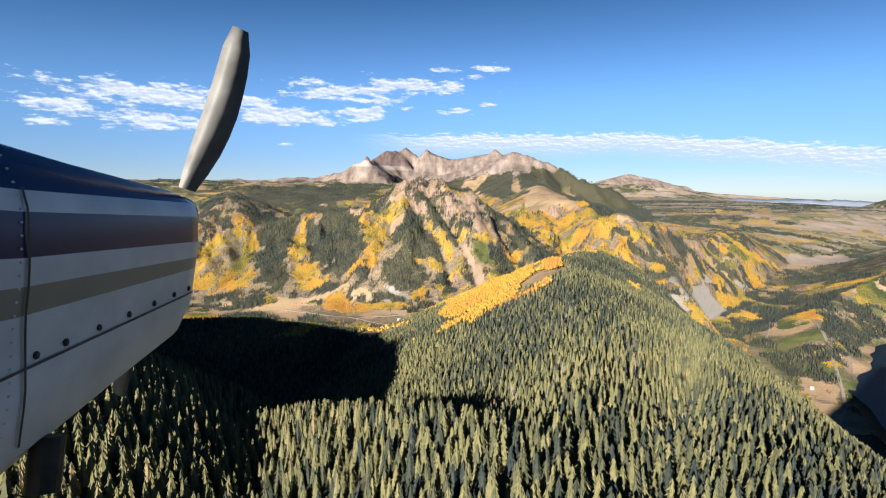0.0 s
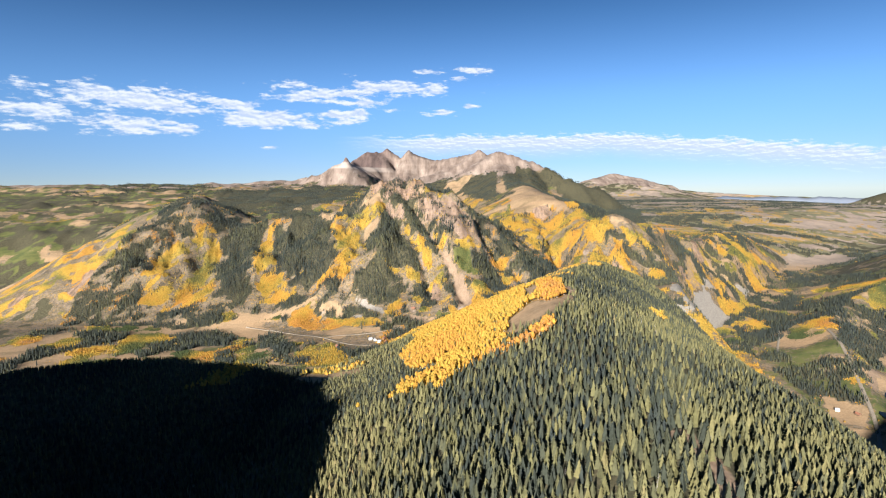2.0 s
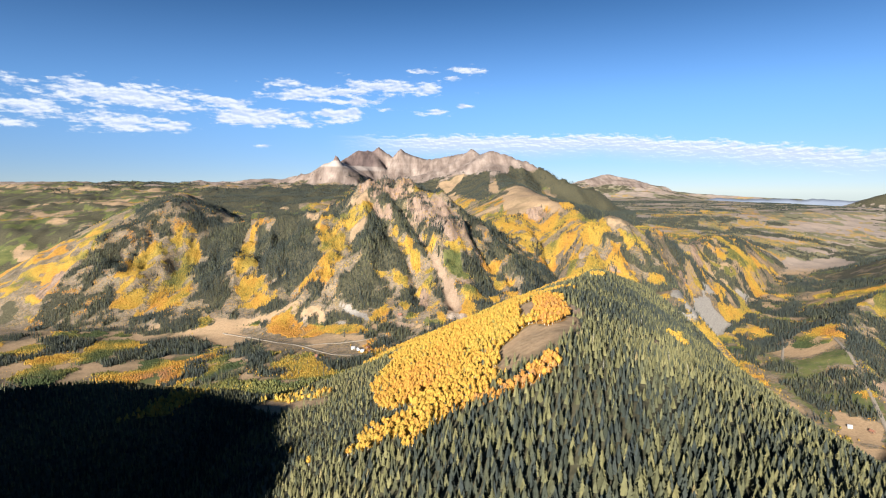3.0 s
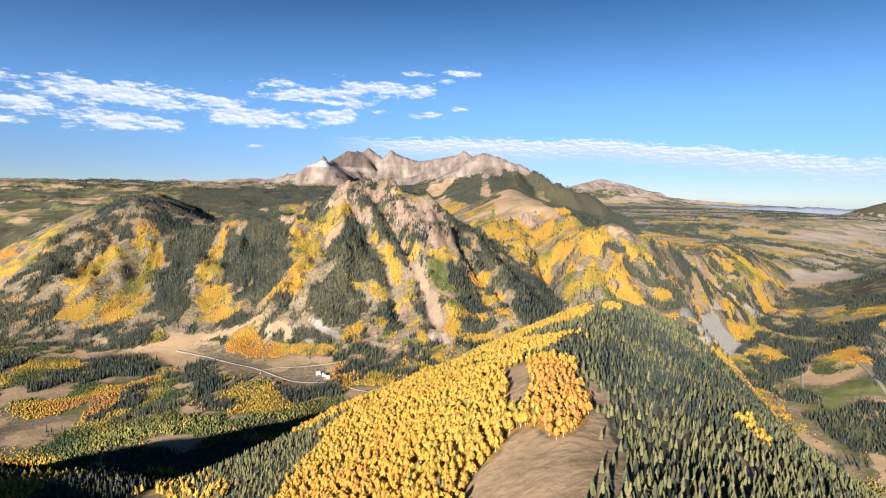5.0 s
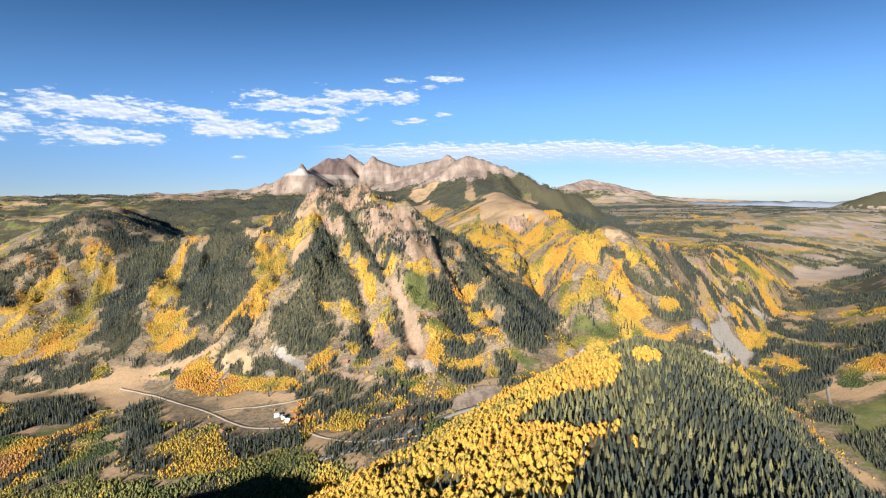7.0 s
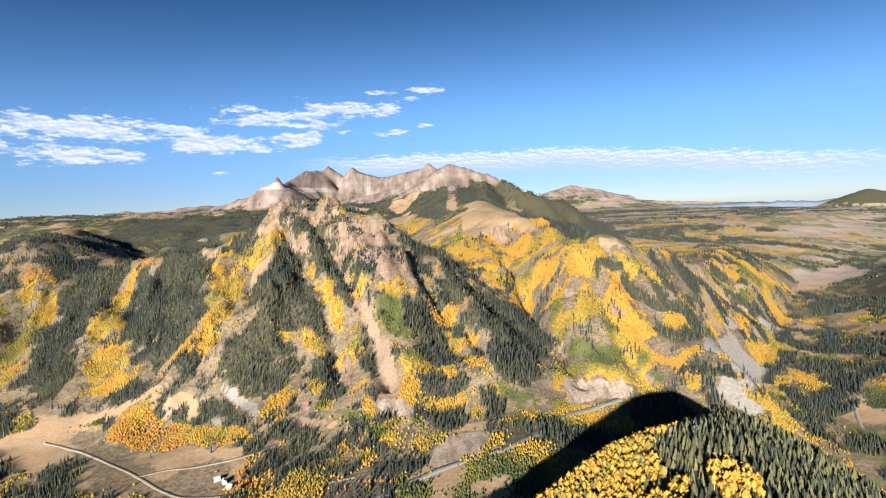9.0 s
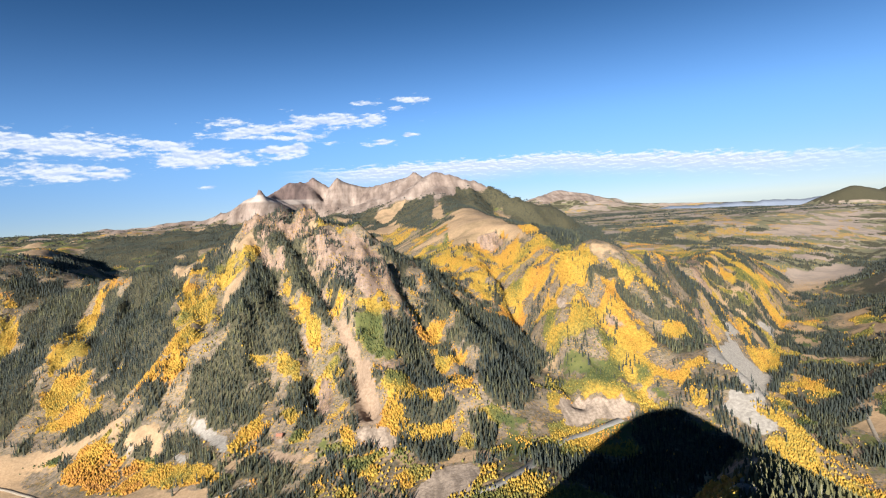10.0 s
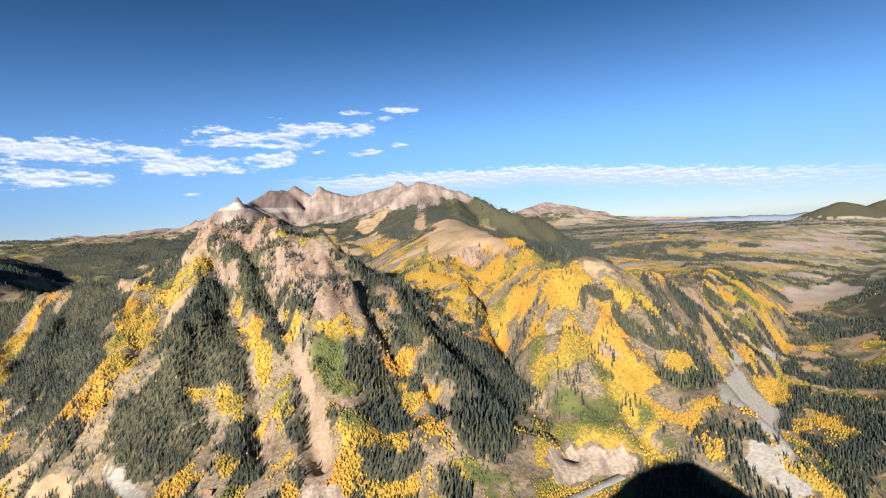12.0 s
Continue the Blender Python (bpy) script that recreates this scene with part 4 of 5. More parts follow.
def cover_of(x, y, h):
    """Arrays, 0 to 1: conifers, aspens, rock, dry grass, green grass, aspen colour, scree, bare earth."""
    n1, n2, n3 = fbm(x, y, 130, 4, 0.55, 11), fbm(x, y, 40, 3, 0.5, 13), fbm(x, y, 260, 3, 0.5, 17)
    far = sig((y - 1100) / 80)
    m1 = fbm(x + 0.4 * y, 2.6 * y, 190, 5, 0.62, 21)
    m2 = fbm(x - 0.3 * y, 2.8 * y, 150, 5, 0.62, 23)
    n1, n3 = n1 * (1 - far) + m1 * far, n3 * (1 - far) + m2 * far
    conifer = sig((n1 - 0.02 - (0.06 + 0.26 * sig((y - 2100) / 200)) * far * sig((x - 350 - 0.1 * y) / 60)) * 14) * 0.85
    aspen = sig((n2 * 0.7 - n3 - 0.1 - 0.1 * far * sig((y - 2300) / 200) + 0.1 * far * sig((2100 - y) / 200) * sig((x - 350) / 60)) * 12) * 0.85 * (1 - conifer)
    rock = sig((n2 - 0.75) * 10) * (1 - far)
    grass = sig((n3 - 0.1) * 8) * (1 - conifer)
    green = sig((n2 + n1 - 0.1 + 0.3 * far * sig((2500 - y) / 200)) * 5) * np.where(y > 1100, 0.85, 0.5)
    tone = 0.45 + 0.35 * n2 + 0.2 * n3
    high = sig((h - 535 - 25 * n1) / 8) * (y > 1200)
    conifer, aspen, grass, green = (v * (1 - high) for v in (conifer, aspen, grass, green))
    rock = np.clip(rock + high, 0, 1)
    values = [conifer, aspen, rock, grass, green, tone, np.zeros(x.shape), np.zeros(x.shape), np.zeros(x.shape)]
    n4 = fbm(x + 0.3 * y, 0.5 * y, 16, 3, 0.55, 27)
    wob = 7 * n2 + 4 * value_noise(x, y, 8, 3) + 3 * n4
    for kind, outline in PATCHES:
        xs, ys = [p[0] for p in outline], [p[1] for p in outline]
        box = np.nonzero((x > min(xs) - 25) & (x < max(xs) + 25) & (y > min(ys) - 25) & (y < max(ys) + 25))
        if not len(box[0]):
            continue
        size = min(max(xs) - min(xs), max(ys) - min(ys))
        w = sig((inside(x[box], y[box], outline) + wob[box] * min(1.0, size / 40) * (0.5 if 190 < min(ys) < 330 else 0.45 if size < 90 and min(ys) > 600 else 1.0)) / 1.0)
        target = (*KINDS[kind], float(kind == "S"), float(kind == "D"), float(kind in "QL"))
        if kind == "R":
            w = w * sig((n4[box] + 0.25) * 9)
        if kind in "VW":
            wood, leaf = (0.0, 0.2) if kind == "V" else (0.06, -0.2)
            a, b, q = fbm(x[box], y[box], 42, 3, 0.5, 61), fbm(x[box], y[box], 36, 3, 0.5, 63), fbm(x[box], y[box], 55, 3, 0.5, 65)
            pines = 0.9 * sig((a - 0.2 + wood) * 12)
            target = (pines, 0.9 * sig((b - 0.05 + leaf) * 12) * (1 - pines), 0.0, 0.8 * sig(-q * 8), 0.6 * sig((q - 0.1) * 8), 0.42 + 0.5 * q, 0.0, 0.0, 0.0)
        if kind == "T":
            a, b = fbm(0.95 * x[box] + 0.3 * y[box], 0.2 * y[box] - 0.06 * x[box], 15, 3, 0.6, 67), fbm(x[box], y[box], 60, 3, 0.5, 68)
            target = (0.9 * sig((a - 0.02) * 14), 0.85 * sig((-a - 0.14 + 0.3 * b) * 14), 0.25, 0.6, 0.4 * sig(b * 8), 0.45, 0.0, 0.0, 0.0)
        for v, goal in zip(values, target):
            extra = 0.12 * n2[box] if v is values[5] else 0.0
            v[box] = v[box] * (1 - w) + (goal + extra) * w
    # nothing grows in the lake
    dry = np.where((x > 320) & (y > 340) & (y < 900), sig(-inside(x, y, LAKE) - 6), 1.0)
    values[0], values[1] = values[0] * dry, values[1] * dry
    # the shares become clumps and openings, but for the dense near forest
    away = sig((y - 560) / 30)
    for k, size, shift in ((1, 17, 51), (0, 15, 53)):
        spread = sig(4.0 * fbm(x, y, size, 3, 0.6, shift))
        clump = sig((values[k] - 0.06 - spread * 0.98) * 11) * 0.98 * np.clip(values[k] * 14 - 0.6, 0, 1)
        values[k] = values[k] * (1 - away) + clump * away
    values[1] = values[1] * (1 - 0.9 * values[0] * away)
    values[5] = values[5] - 0.04 + (0.16 * fbm(x, y, 60, 3, 0.5, 55) + 0.1 * fbm(x, y, 16, 2, 0.5, 56)) * away
    return values


def mesh_data(name, verts, faces, mats, layers=None, smooth=True, mat_index=None, tint=None):
    """A mesh from arrays; all faces have the same number of corners."""
    me = bpy.data.meshes.new(name)
    faces = np.asarray(faces, dtype=np.int32)
    n, k = faces.shape
    me.vertices.add(len(verts))
    me.vertices.foreach_set("co", np.asarray(verts, dtype=np.float32).ravel())
    me.loops.add(n * k)
    me.loops.foreach_set("vertex_index", faces.ravel())
    me.polygons.add(n)
    me.polygons.foreach_set("loop_start", np.arange(0, n * k, k, dtype=np.int32))
    me.polygons.foreach_set("use_smooth", np.full(n, smooth))
    for m in mats:
        me.materials.append(m)
    if mat_index is not None:
        me.polygons.foreach_set("material_index", np.asarray(mat_index, dtype=np.int32))
    me.update(calc_edges=True)
    for key, value in (layers or {}).items():
        me.color_attributes.new(key, "FLOAT_COLOR", "POINT").data.foreach_set("color", np.asarray(value, dtype=np.float32).ravel())
    if tint is not None:
        me.attributes.new("tint", "FLOAT", "POINT").data.foreach_set("value", np.asarray(tint, dtype=np.float32))
    return me


def mesh_object(name, verts, faces, mats, parent=None, **more):
    ob = new(name, mesh_data(name, verts, faces, mats, **more))
    ob.parent = parent
    return ob


def build_ground():
    """One sheet out to the horizon, finest ahead."""
    r = [12.0]
    while r[-1] < 5400:
        r.append(r[-1] + min(max(2.4, 0.0092 * r[-1]), 19.0 if r[-1] > 3500 else 5.0 if 720 < r[-1] < 1080 else 30.0))
    r = np.array(r)
    a = np.radians(np.concatenate((np.arange(-60, -32, 0.4), np.arange(-32, 44, 0.21), np.arange(44, 60, 0.4), np.arange(60, 300, 4.0))))
    rr, aa = np.meshgrid(r, a, indexing="ij")
    x, y = 20 + rr * np.sin(aa), -60 + rr * np.cos(aa)
    h = land(x, y)
    conifer, aspen, rock, grass, green, tone, scree, bare, pale = cover_of(x, y, h)
    layer = lambda *v: np.stack((v + (np.ones(x.shape),))[:4], -1).reshape(-1, 4)
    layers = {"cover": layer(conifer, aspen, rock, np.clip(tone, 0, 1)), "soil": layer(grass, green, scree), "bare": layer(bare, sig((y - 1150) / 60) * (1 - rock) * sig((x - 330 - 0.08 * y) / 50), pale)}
    nr, na = x.shape
    i, j = np.meshgrid(np.arange(nr - 1), np.arange(na), indexing="ij")
    k = (j + 1) % na
    faces = np.stack((i * na + j, (i + 1) * na + j, (i + 1) * na + k, i * na + k), -1).reshape(-1, 4)
    verts = np.stack((x, y, h), -1).reshape(-1, 3)
    ob = mesh_object("ground", verts, faces, [GROUND], layers=layers)
    cap = [np.mean(verts[:na], axis=0)] + list(verts[:na])
    under = mesh_object("ground_patch", cap, [(0, 1 + (q + 1) % na, 1 + q) for q in range(na)], [GROUND], ob)
    return tagged(ob, "rugged autumn mountain land with rocky slopes, meadows and valleys", "mountains", kind="structure")


ground = build_ground()


# ---- trees ----
def spruce_shape(rng, whorls, arms, core=6, width=0.165):
    """A spruce 1 high: drooping boughs in whorls round a thin core."""
    v, f = [], []
    for k in range(core):
        a = 2 * math.pi * k / core
        q = 0.8 * width * (0.85 + 0.3 * rng.rand())
        v.append((q * math.cos(a), q * math.sin(a), 0.05 + 0.05 * rng.rand()))
    v.append((0, 0, 0.97))
    f += [(k, (k + 1) % core, core) for k in range(core)]
    for w in range(whorls):
        t = (w + 0.3 * rng.rand()) / whorls
        z, r = 0.08 + 0.88 * t, width * (1 - t) ** 0.75 * (1.08 - 0.25 * (t < 0.12)) + 0.012
        turn = rng.rand() * 7
        for k in range(arms):
            a, rr = turn + 2 * math.pi * (k + 0.4 * rng.rand()) / arms, r * (0.75 + 0.45 * rng.rand())
            s, drop = 2.6 / arms, 0.05 + 0.03 * rng.rand()
            i = len(v)
            v += [(0.3 * rr * math.cos(a - s), 0.3 * rr * math.sin(a - s), z + 0.02), (0.3 * rr * math.cos(a + s), 0.3 * rr * math.sin(a + s), z + 0.02), (rr * math.cos(a), rr * math.sin(a), z - drop),
                  (0.02 * math.cos(a), 0.02 * math.sin(a), z + 0.10)]
            f += [(i, i + 2, i + 3), (i + 2, i + 1, i + 3)]
    return np.array(v), np.array(f), np.zeros(len(f), int)


def spruce_far(rng):
    """A small spruce of two ragged cones."""
    v, f = [], []
    for z0, z1, r in ((0.03, 0.62, 0.2), (0.4, 1.0, 0.13)):
        i = len(v)
        for k in range(4):
            a = 2 * math.pi * k / 4 + rng.rand() * 0.6
            q = r * (0.7 + 0.6 * rng.rand())
            v.append((q * math.cos(a), q * math.sin(a), z0 + 0.05 * rng.rand()))
        v.append((0.02 * rng.rand(), 0, z1))
        f += [(i + k, i + (k + 1) % 4, i + 4) for k in range(4)]
    return np.array(v), np.array(f), np.zeros(len(f), int)


def aspen_shape(rng, leaves, ring=7, size=0.13):
    """An aspen 1 high: pale trunk, a lumpy crown set with clumps of leaves."""
    v, f, m = [], [], []
    for z, r in ((0.0, 0.022), (0.5, 0.014)):
        v += [(r * math.cos(a), r * math.sin(a), z) for a in (0, 2.1, 4.2)]
    for k in range(3):
        f += [(k, (k + 1) % 3, 3 + k), ((k + 1) % 3, 3 + (k + 1) % 3, 3 + k)]
        m += [1, 1]
    i = len(v)
    v += [(0, 0, 0.3), (0, 0, 0.97)]
    for z, r in ((0.45, 0.2), (0.72, 0.2)):
        v += [(r * (0.7 + 0.5 * rng.rand()) * math.cos(6.283 * k / ring), r * (0.7 + 0.5 * rng.rand()) * math.sin(6.283 * k / ring), z + 0.08 * (rng.rand() - 0.5)) for k in range(ring)]
    for k in range(ring):
        n = (k + 1) % ring
        a, b = i + 2, i + 2 + ring
        f += [(i, a + n, a + k), (a + k, a + n, b + n), (a + k, b + n, b + k), (b + k, b + n, i + 1)]
        m += [0] * 4
    for _ in range(leaves):
        d = rng.randn(3)
        d /= np.linalg.norm(d)
        c = np.array((0.235 * d[0], 0.235 * d[1], 0.62 + 0.35 * d[2])) * (0.9 + 0.15 * rng.rand())
        u = np.cross(d + 0.5 * rng.randn(3), (0.3, 0.2, 1.0))
        u /= np.linalg.norm(u) + 1e-6
        w = np.cross(d + 0.4 * rng.randn(3), u)
        w /= np.linalg.norm(w) + 1e-6
        k = len(v)
        q = size * (0.6 + 0.6 * rng.rand())
        v += [tuple(c - u * q * 0.6 - w * q * 0.3), tuple(c + u * q * 0.6 - w * q * 0.3), tuple(c + w * q * 0.7 + d * 0.02)]
        f.append((k, k + 1, k + 2))
        m.append(0)
    return np.array(v), np.array(f), np.array(m)


def bush_far(rng):
    """A small crown: an uneven dome."""
    v, f = [(0.12 * rng.rand() - 0.06, 0.12 * rng.rand() - 0.06, 0.9 + 0.2 * rng.rand())], []
    for k in range(5):
        a, r = 6.283 * k / 5 + 0.6 * rng.rand(), 0.27 + 0.22 * rng.rand()
        v.append((r * math.cos(a), r * math.sin(a), 0.15 + 0.3 * rng.rand()))
    f += [(1 + k, 1 + (k + 1) % 5, 0) for k in range(5)]
    return np.array(v), np.array(f), np.zeros(len(f), int)


def stand(name, shapes, x, y, z, high, wide, tint, mats, label, category, rng, smooth=False):
    """Many trees of a few shapes in one mesh."""
    if not len(x):
        return None
    which, turn = rng.randint(len(shapes), size=len(x)), rng.rand(len(x)) * 6.283
    vs, fs, ms, ts, base = [], [], [], [], 0
    for k, (v, f, m) in enumerate(shapes):
        q = np.nonzero(which == k)[0]
        if not len(q):
            continue
        c, s = np.cos(turn[q])[:, None], np.sin(turn[q])[:, None]
        h, w = high[q][:, None], (high[q] * wide[q])[:, None]
        p = np.stack((x[q][:, None] + w * (c * v[:, 0] - s * v[:, 1]), y[q][:, None] + w * (s * v[:, 0] + c * v[:, 1]), z[q][:, None] + h * v[:, 2]), -1)
        vs.append(p.reshape(-1, 3))
        fs.append((f[None] + base + (np.arange(len(q)) * len(v))[:, None, None]).reshape(-1, 3))
        ms.append(np.tile(m, len(q)))
        ts.append(np.repeat(tint[q], len(v)))
        base += len(q) * len(v)
    ob = mesh_object(name, np.concatenate(vs), np.concatenate(fs), mats, smooth=smooth, mat_index=np.concatenate(ms), tint=np.concatenate(ts))
    return tagged(ob, label, category, kind="stuff")


def scatter(x0, x1, y0, y1, step, rng):
    gx, gy = np.meshgrid(np.arange(x0, x1, step), np.arange(y0, y1, step))
    x, y = gx.ravel() + step * (rng.rand(gx.size) - 0.5), gy.ravel() + step * (rng.rand(gx.size) - 0.5)
    h = land(x, y)
    return x, y, h, cover_of(x, y, h), rng.rand(x.size)


def plant():
    rng = np.random.RandomState(3)
    hi = [spruce_shape(rng, 6, 5, 6, 0.235) for _ in range(8)]
    mid = [spruce_shape(rng, 5, 3, 4, 0.245) for _ in range(8)]
    low = [spruce_far(rng) for _ in range(8)]
    leafy = [aspen_shape(rng, 23, 5, 0.16) for _ in range(8)]
    round_low = [bush_far(rng) for _ in range(8)]
    pick = lambda m: (x[m], y[m], h[m] - 0.15, size[m], wide[m], tint[m])
    # the tall forest where the flight begins
    x, y, h, c, luck = scatter(-200, 260, 6, 150, 1.9, rng)
    seen = np.abs(x - 20) < 25 + 0.85 * (y + 4)
    cut = 138 + 10 * value_noise(x, y, 18, 2)
    spruce = seen & (luck < c[0] * 0.94) & (y < cut)
    tall = np.interp(y, (80, 150), (1.0, 0.62))
    size = (5.7 + 1.6 * fbm(x, y, 30, 3, 0.5, 31) + 1.0 * (rng.rand(x.size) - 0.5) - 2.2 * (rng.rand(x.size) ** 6)) * tall
    tint = np.clip(0.44 + 0.2 * fbm(x, y, 45, 3, 0.5, 33) + 0.2 * rng.randn(x.size), 0, 1)
    wide = 0.85 + 0.3 * rng.rand(x.size)
    thing = spruce & (np.abs(x - 12) < 30) & (y > 58) & (y < 106) & (rng.rand(x.size) < 0.45)
    thing = thing & (np.cumsum(thing) <= 290)
    stand("spruce_forest", hi, *pick(spruce & ~thing & (y > 48)), [SPRUCE], "dense sunlit dark-green spruce forest on the near ridge", "forest", rng)
    spruces = (x, y, h, size, np.nonzero(thing)[0])
    # the lower, denser woods along the ridge
    x, y, h, c, luck = scatter(-330, 330, 120, 540, 1.52, rng)
    seen = (np.abs(x - 20) < 30 + 0.85 * (y + 4)) & (along(x, y, NEAR_CREST)[0] < 330)
    cut = 138 + 10 * value_noise(x, y, 18, 2)
    spruce = seen & (luck < c[0] * 0.92) & (y >= cut)
    aspen = seen & (luck > c[0] * 0.92) & (luck < c[0] * 0.92 + c[1] * 0.95)
    off = np.minimum(np.abs(x - 0.2 * y), 200)
    close = (np.abs(x - 0.18 * y - 20) < 95) & (y < 440)
    size = np.interp(y, (130, 190, 350), (3.4, 2.7, 2.05)) * (1 + 0.25 * fbm(x, y, 30, 3, 0.5, 31) + 0.3 * (rng.rand(x.size) - 0.5))
    tint = np.clip(np.interp(y, (150, 300), (0.5, 0.37)) + 0.2 * fbm(x, y, 45, 3, 0.5, 33) + 0.17 * rng.randn(x.size), 0, 1)
    wide = 0.95 + 0.35 * rng.rand(x.size)
    stand("spruce_wood", mid, *pick(spruce & close), [SPRUCE], "dense olive-green spruce wood along the ridge crest", "forest", rng)
    stand("spruce_wood_lower", low, *pick(spruce & ~close), [SPRUCE], "dense olive-green spruce wood covering the steep ridge side", "forest", rng)
    near_a = (x > -20) & (x < 150) & (y < 450)
    tint = np.clip(c[5] + 0.07 * rng.randn(x.size), 0, 1)
    size = 2.2 * (1 + 0.3 * fbm(x, y, 14, 3, 0.5, 35) + 0.4 * (rng.rand(x.size) - 0.5))
    wide = 0.85 + 0.35 * rng.rand(x.size)
    stand("aspen_grove_lower", round_low, *pick(aspen & ~near_a & (c[1] > 0.25)), [ASPEN], "yellow and orange aspens running down the ridge", "grove", rng)
    x, y, h, c, luck = scatter(-20, 150, 190, 450, 1.12, rng)
    aspen = (c[1] > 0.42) & (luck > c[0] * 0.9) & (luck < c[0] * 0.9 + c[1])
    tint = np.clip(c[5] + 0.01 + 0.13 * fbm(x, y, 24, 3, 0.5, 37) + 0.06 * rng.randn(x.size), 0, 1)
    size = 2.35 * (1 + 0.25 * fbm(x, y, 14, 3, 0.5, 35) + 0.45 * (rng.rand(x.size) - 0.5))
    wide = 0.86 + 0.34 * rng.rand(x.size)
    golden = aspen & (y < 305) & (y > 225) & (x > 22) & (rng.rand(x.size) < 0.12)
    golden = golden & (np.cumsum(golden) <= 290)
    stand("aspen_grove", leafy, *pick(aspen & ~golden), [ASPEN, PALE_BARK], "golden autumn aspen grove on the ridge shoulder", "grove", rng)
    single(hi, spruces, leafy, (x, y, h, size, np.nonzero(golden)[0]), rng)
    # valley, mountain across it and the aspen hill
    for step in (2.05, 1.45):
        x, y, h, c, luck = scatter(-480, 720, 470, 1100, step, rng)
        seen = (np.abs(x - 60) < 80 + 0.95 * (y - 60)) & ((along(x, y, NEAR_CREST)[0] > 330) | (y > 540) | (x > 330))
        if step == 2.05:
            spruce = seen & (luck < c[0] * 0.85)
            size = 4.7 + 1.2 * fbm(x, y, 30, 2, 0.5, 31) + 2.4 * (rng.rand(x.size) - 0.5)
            tint = np.clip(0.15 + 0.14 * fbm(x, y, 45, 2, 0.5, 33) + 0.13 * rng.randn(x.size), 0, 1)
            wide = 0.54 + 0.3 * rng.rand(x.size)
            stand("spruce_slopes", low, *pick(spruce), [SPRUCE], "dark spruce stands on the slopes across the valley", "forest", rng)
        else:
            aspen = seen & (luck < c[1] * (1 - 0.8 * c[0]))
            tint = np.clip(c[5] + 0.07 * rng.randn(x.size), 0, 1)
            size = 1.75 + 0.6 * fbm(x, y, 26, 3, 0.5, 36) + 0.9 * (rng.rand(x.size) - 0.5)
            wide = 0.75 + 0.4 * rng.rand(x.size)
            stand("aspen_slopes", round_low, *pick(aspen), [ASPEN], "yellow aspen stands on the slopes across the valley", "grove", rng, True)
    # the hills behind
    x, y, h, c, luck = scatter(-600, 1000, 1100, 1900, 4.5, rng)
    seen = np.abs(x - 60) < 60 + 0.95 * (y - 200)
    spruce, aspen = seen & (luck < c[0] * 0.85), seen & (luck > c[0] * 0.85) & (luck < c[0] * 0.85 + c[1] * 0.8)
    size, wide = 3.4 + 1.4 * rng.rand(x.size), 0.9 + 0.4 * rng.rand(x.size)
    tint = np.clip(0.12 + 0.12 * rng.randn(x.size), 0, 1)
    stand("hill_spruce_woods", low, *pick(spruce), [SPRUCE], "dark spruce woods on the hills behind the mountain", "forest", rng)
    tint = np.clip(c[5] + 0.1 * rng.randn(x.size), 0, 1)
    size = 0.5 * size
    stand("hill_aspen_woods", round_low, *pick(aspen), [ASPEN], "yellow aspen strips on the hills behind the mountain", "grove", rng, True)
    # the plateau and the far woods
    x, y, h, c, luck = scatter(-1200, 1700, 1900, 3000, 8.0, rng)
    seen = np.abs(x - 60) < 60 + 0.95 * (y - 100)
    spruce = seen & (luck < c[0] * 0.8)
    size, wide = 2.8 + 1.4 * rng.rand(x.size), 1.9 + 0.8 * rng.rand(x.size)
    tint = np.clip(0.12 + 0.12 * rng.randn(x.size), 0, 1)
    stand("far_spruce_woods", round_low, *pick(spruce), [SPRUCE], "far dark spruce woods on the rolling plateau", "forest", rng)


def trunk_mesh(name, mat, low, high, top):
    ring = lambda r, z: [(r * math.cos(k * 1.0472), r * math.sin(k * 1.0472), z) for k in range(6)]
    v = ring(low, -0.05) + ring((low + high) / 2, top / 2) + ring(high, top)
    f = [(a + k, a + (k + 1) % 6, a + 6 + (k + 1) % 6, a + 6 + k) for a in (0, 6) for k in range(6)]
    return mesh_data(name, v, f, [mat])


def single(hi, spruces, leafy, aspens, rng):
    """The nearest trees, each a thing of its own."""
    kinds = []
    for label, shapes, mat, bark, low, top, name in (("slender dark-green spruce tree standing in dense ridge forest", hi[:6], SPRUCE, BARK, 0.02, 0.9, "spruce_tree"),
                                                     ("golden aspen tree with pale trunk beside the ridge meadow", leafy[:6], ASPEN, PALE_BARK, 0.024, 0.6, "aspen_tree")):
        trunk, crowns = trunk_mesh("trunk", bark, low, low * 0.3, top), []
        for v, f, m in shapes:
            f = f[m == 0]
            for tone in ((0.35, 0.6, 0.8) if mat is SPRUCE else (0.5, 0.6)):
                crowns.append(mesh_data("crown", v, f, [mat], smooth=False, tint=np.full(len(v), tone)))
        kinds.append((name, label, trunk, crowns))
    for (name, label, trunk, crowns), (x, y, h, sizes, places) in zip(kinds, (spruces, aspens)):
        for i in places[:290]:
            ob = new(name)
            ob.empty_display_size = 0.3
            s = float(sizes[i])
            w = s if name == "spruce_tree" else 0.75 * s
            ob.matrix_world = pose(float(x[i]), float(y[i]), float(h[i]) - 0.1, 0, 0, 360 * rng.rand()) @ Matrix.Diagonal((w, w, s, 1))
            for part_name, data in (("trunk", trunk), ("crown", crowns[rng.randint(len(crowns))])):
                p = new(part_name, data)
                p.parent = ob
            tagged(ob, label, "tree", "trees on the near ridge")


plant()


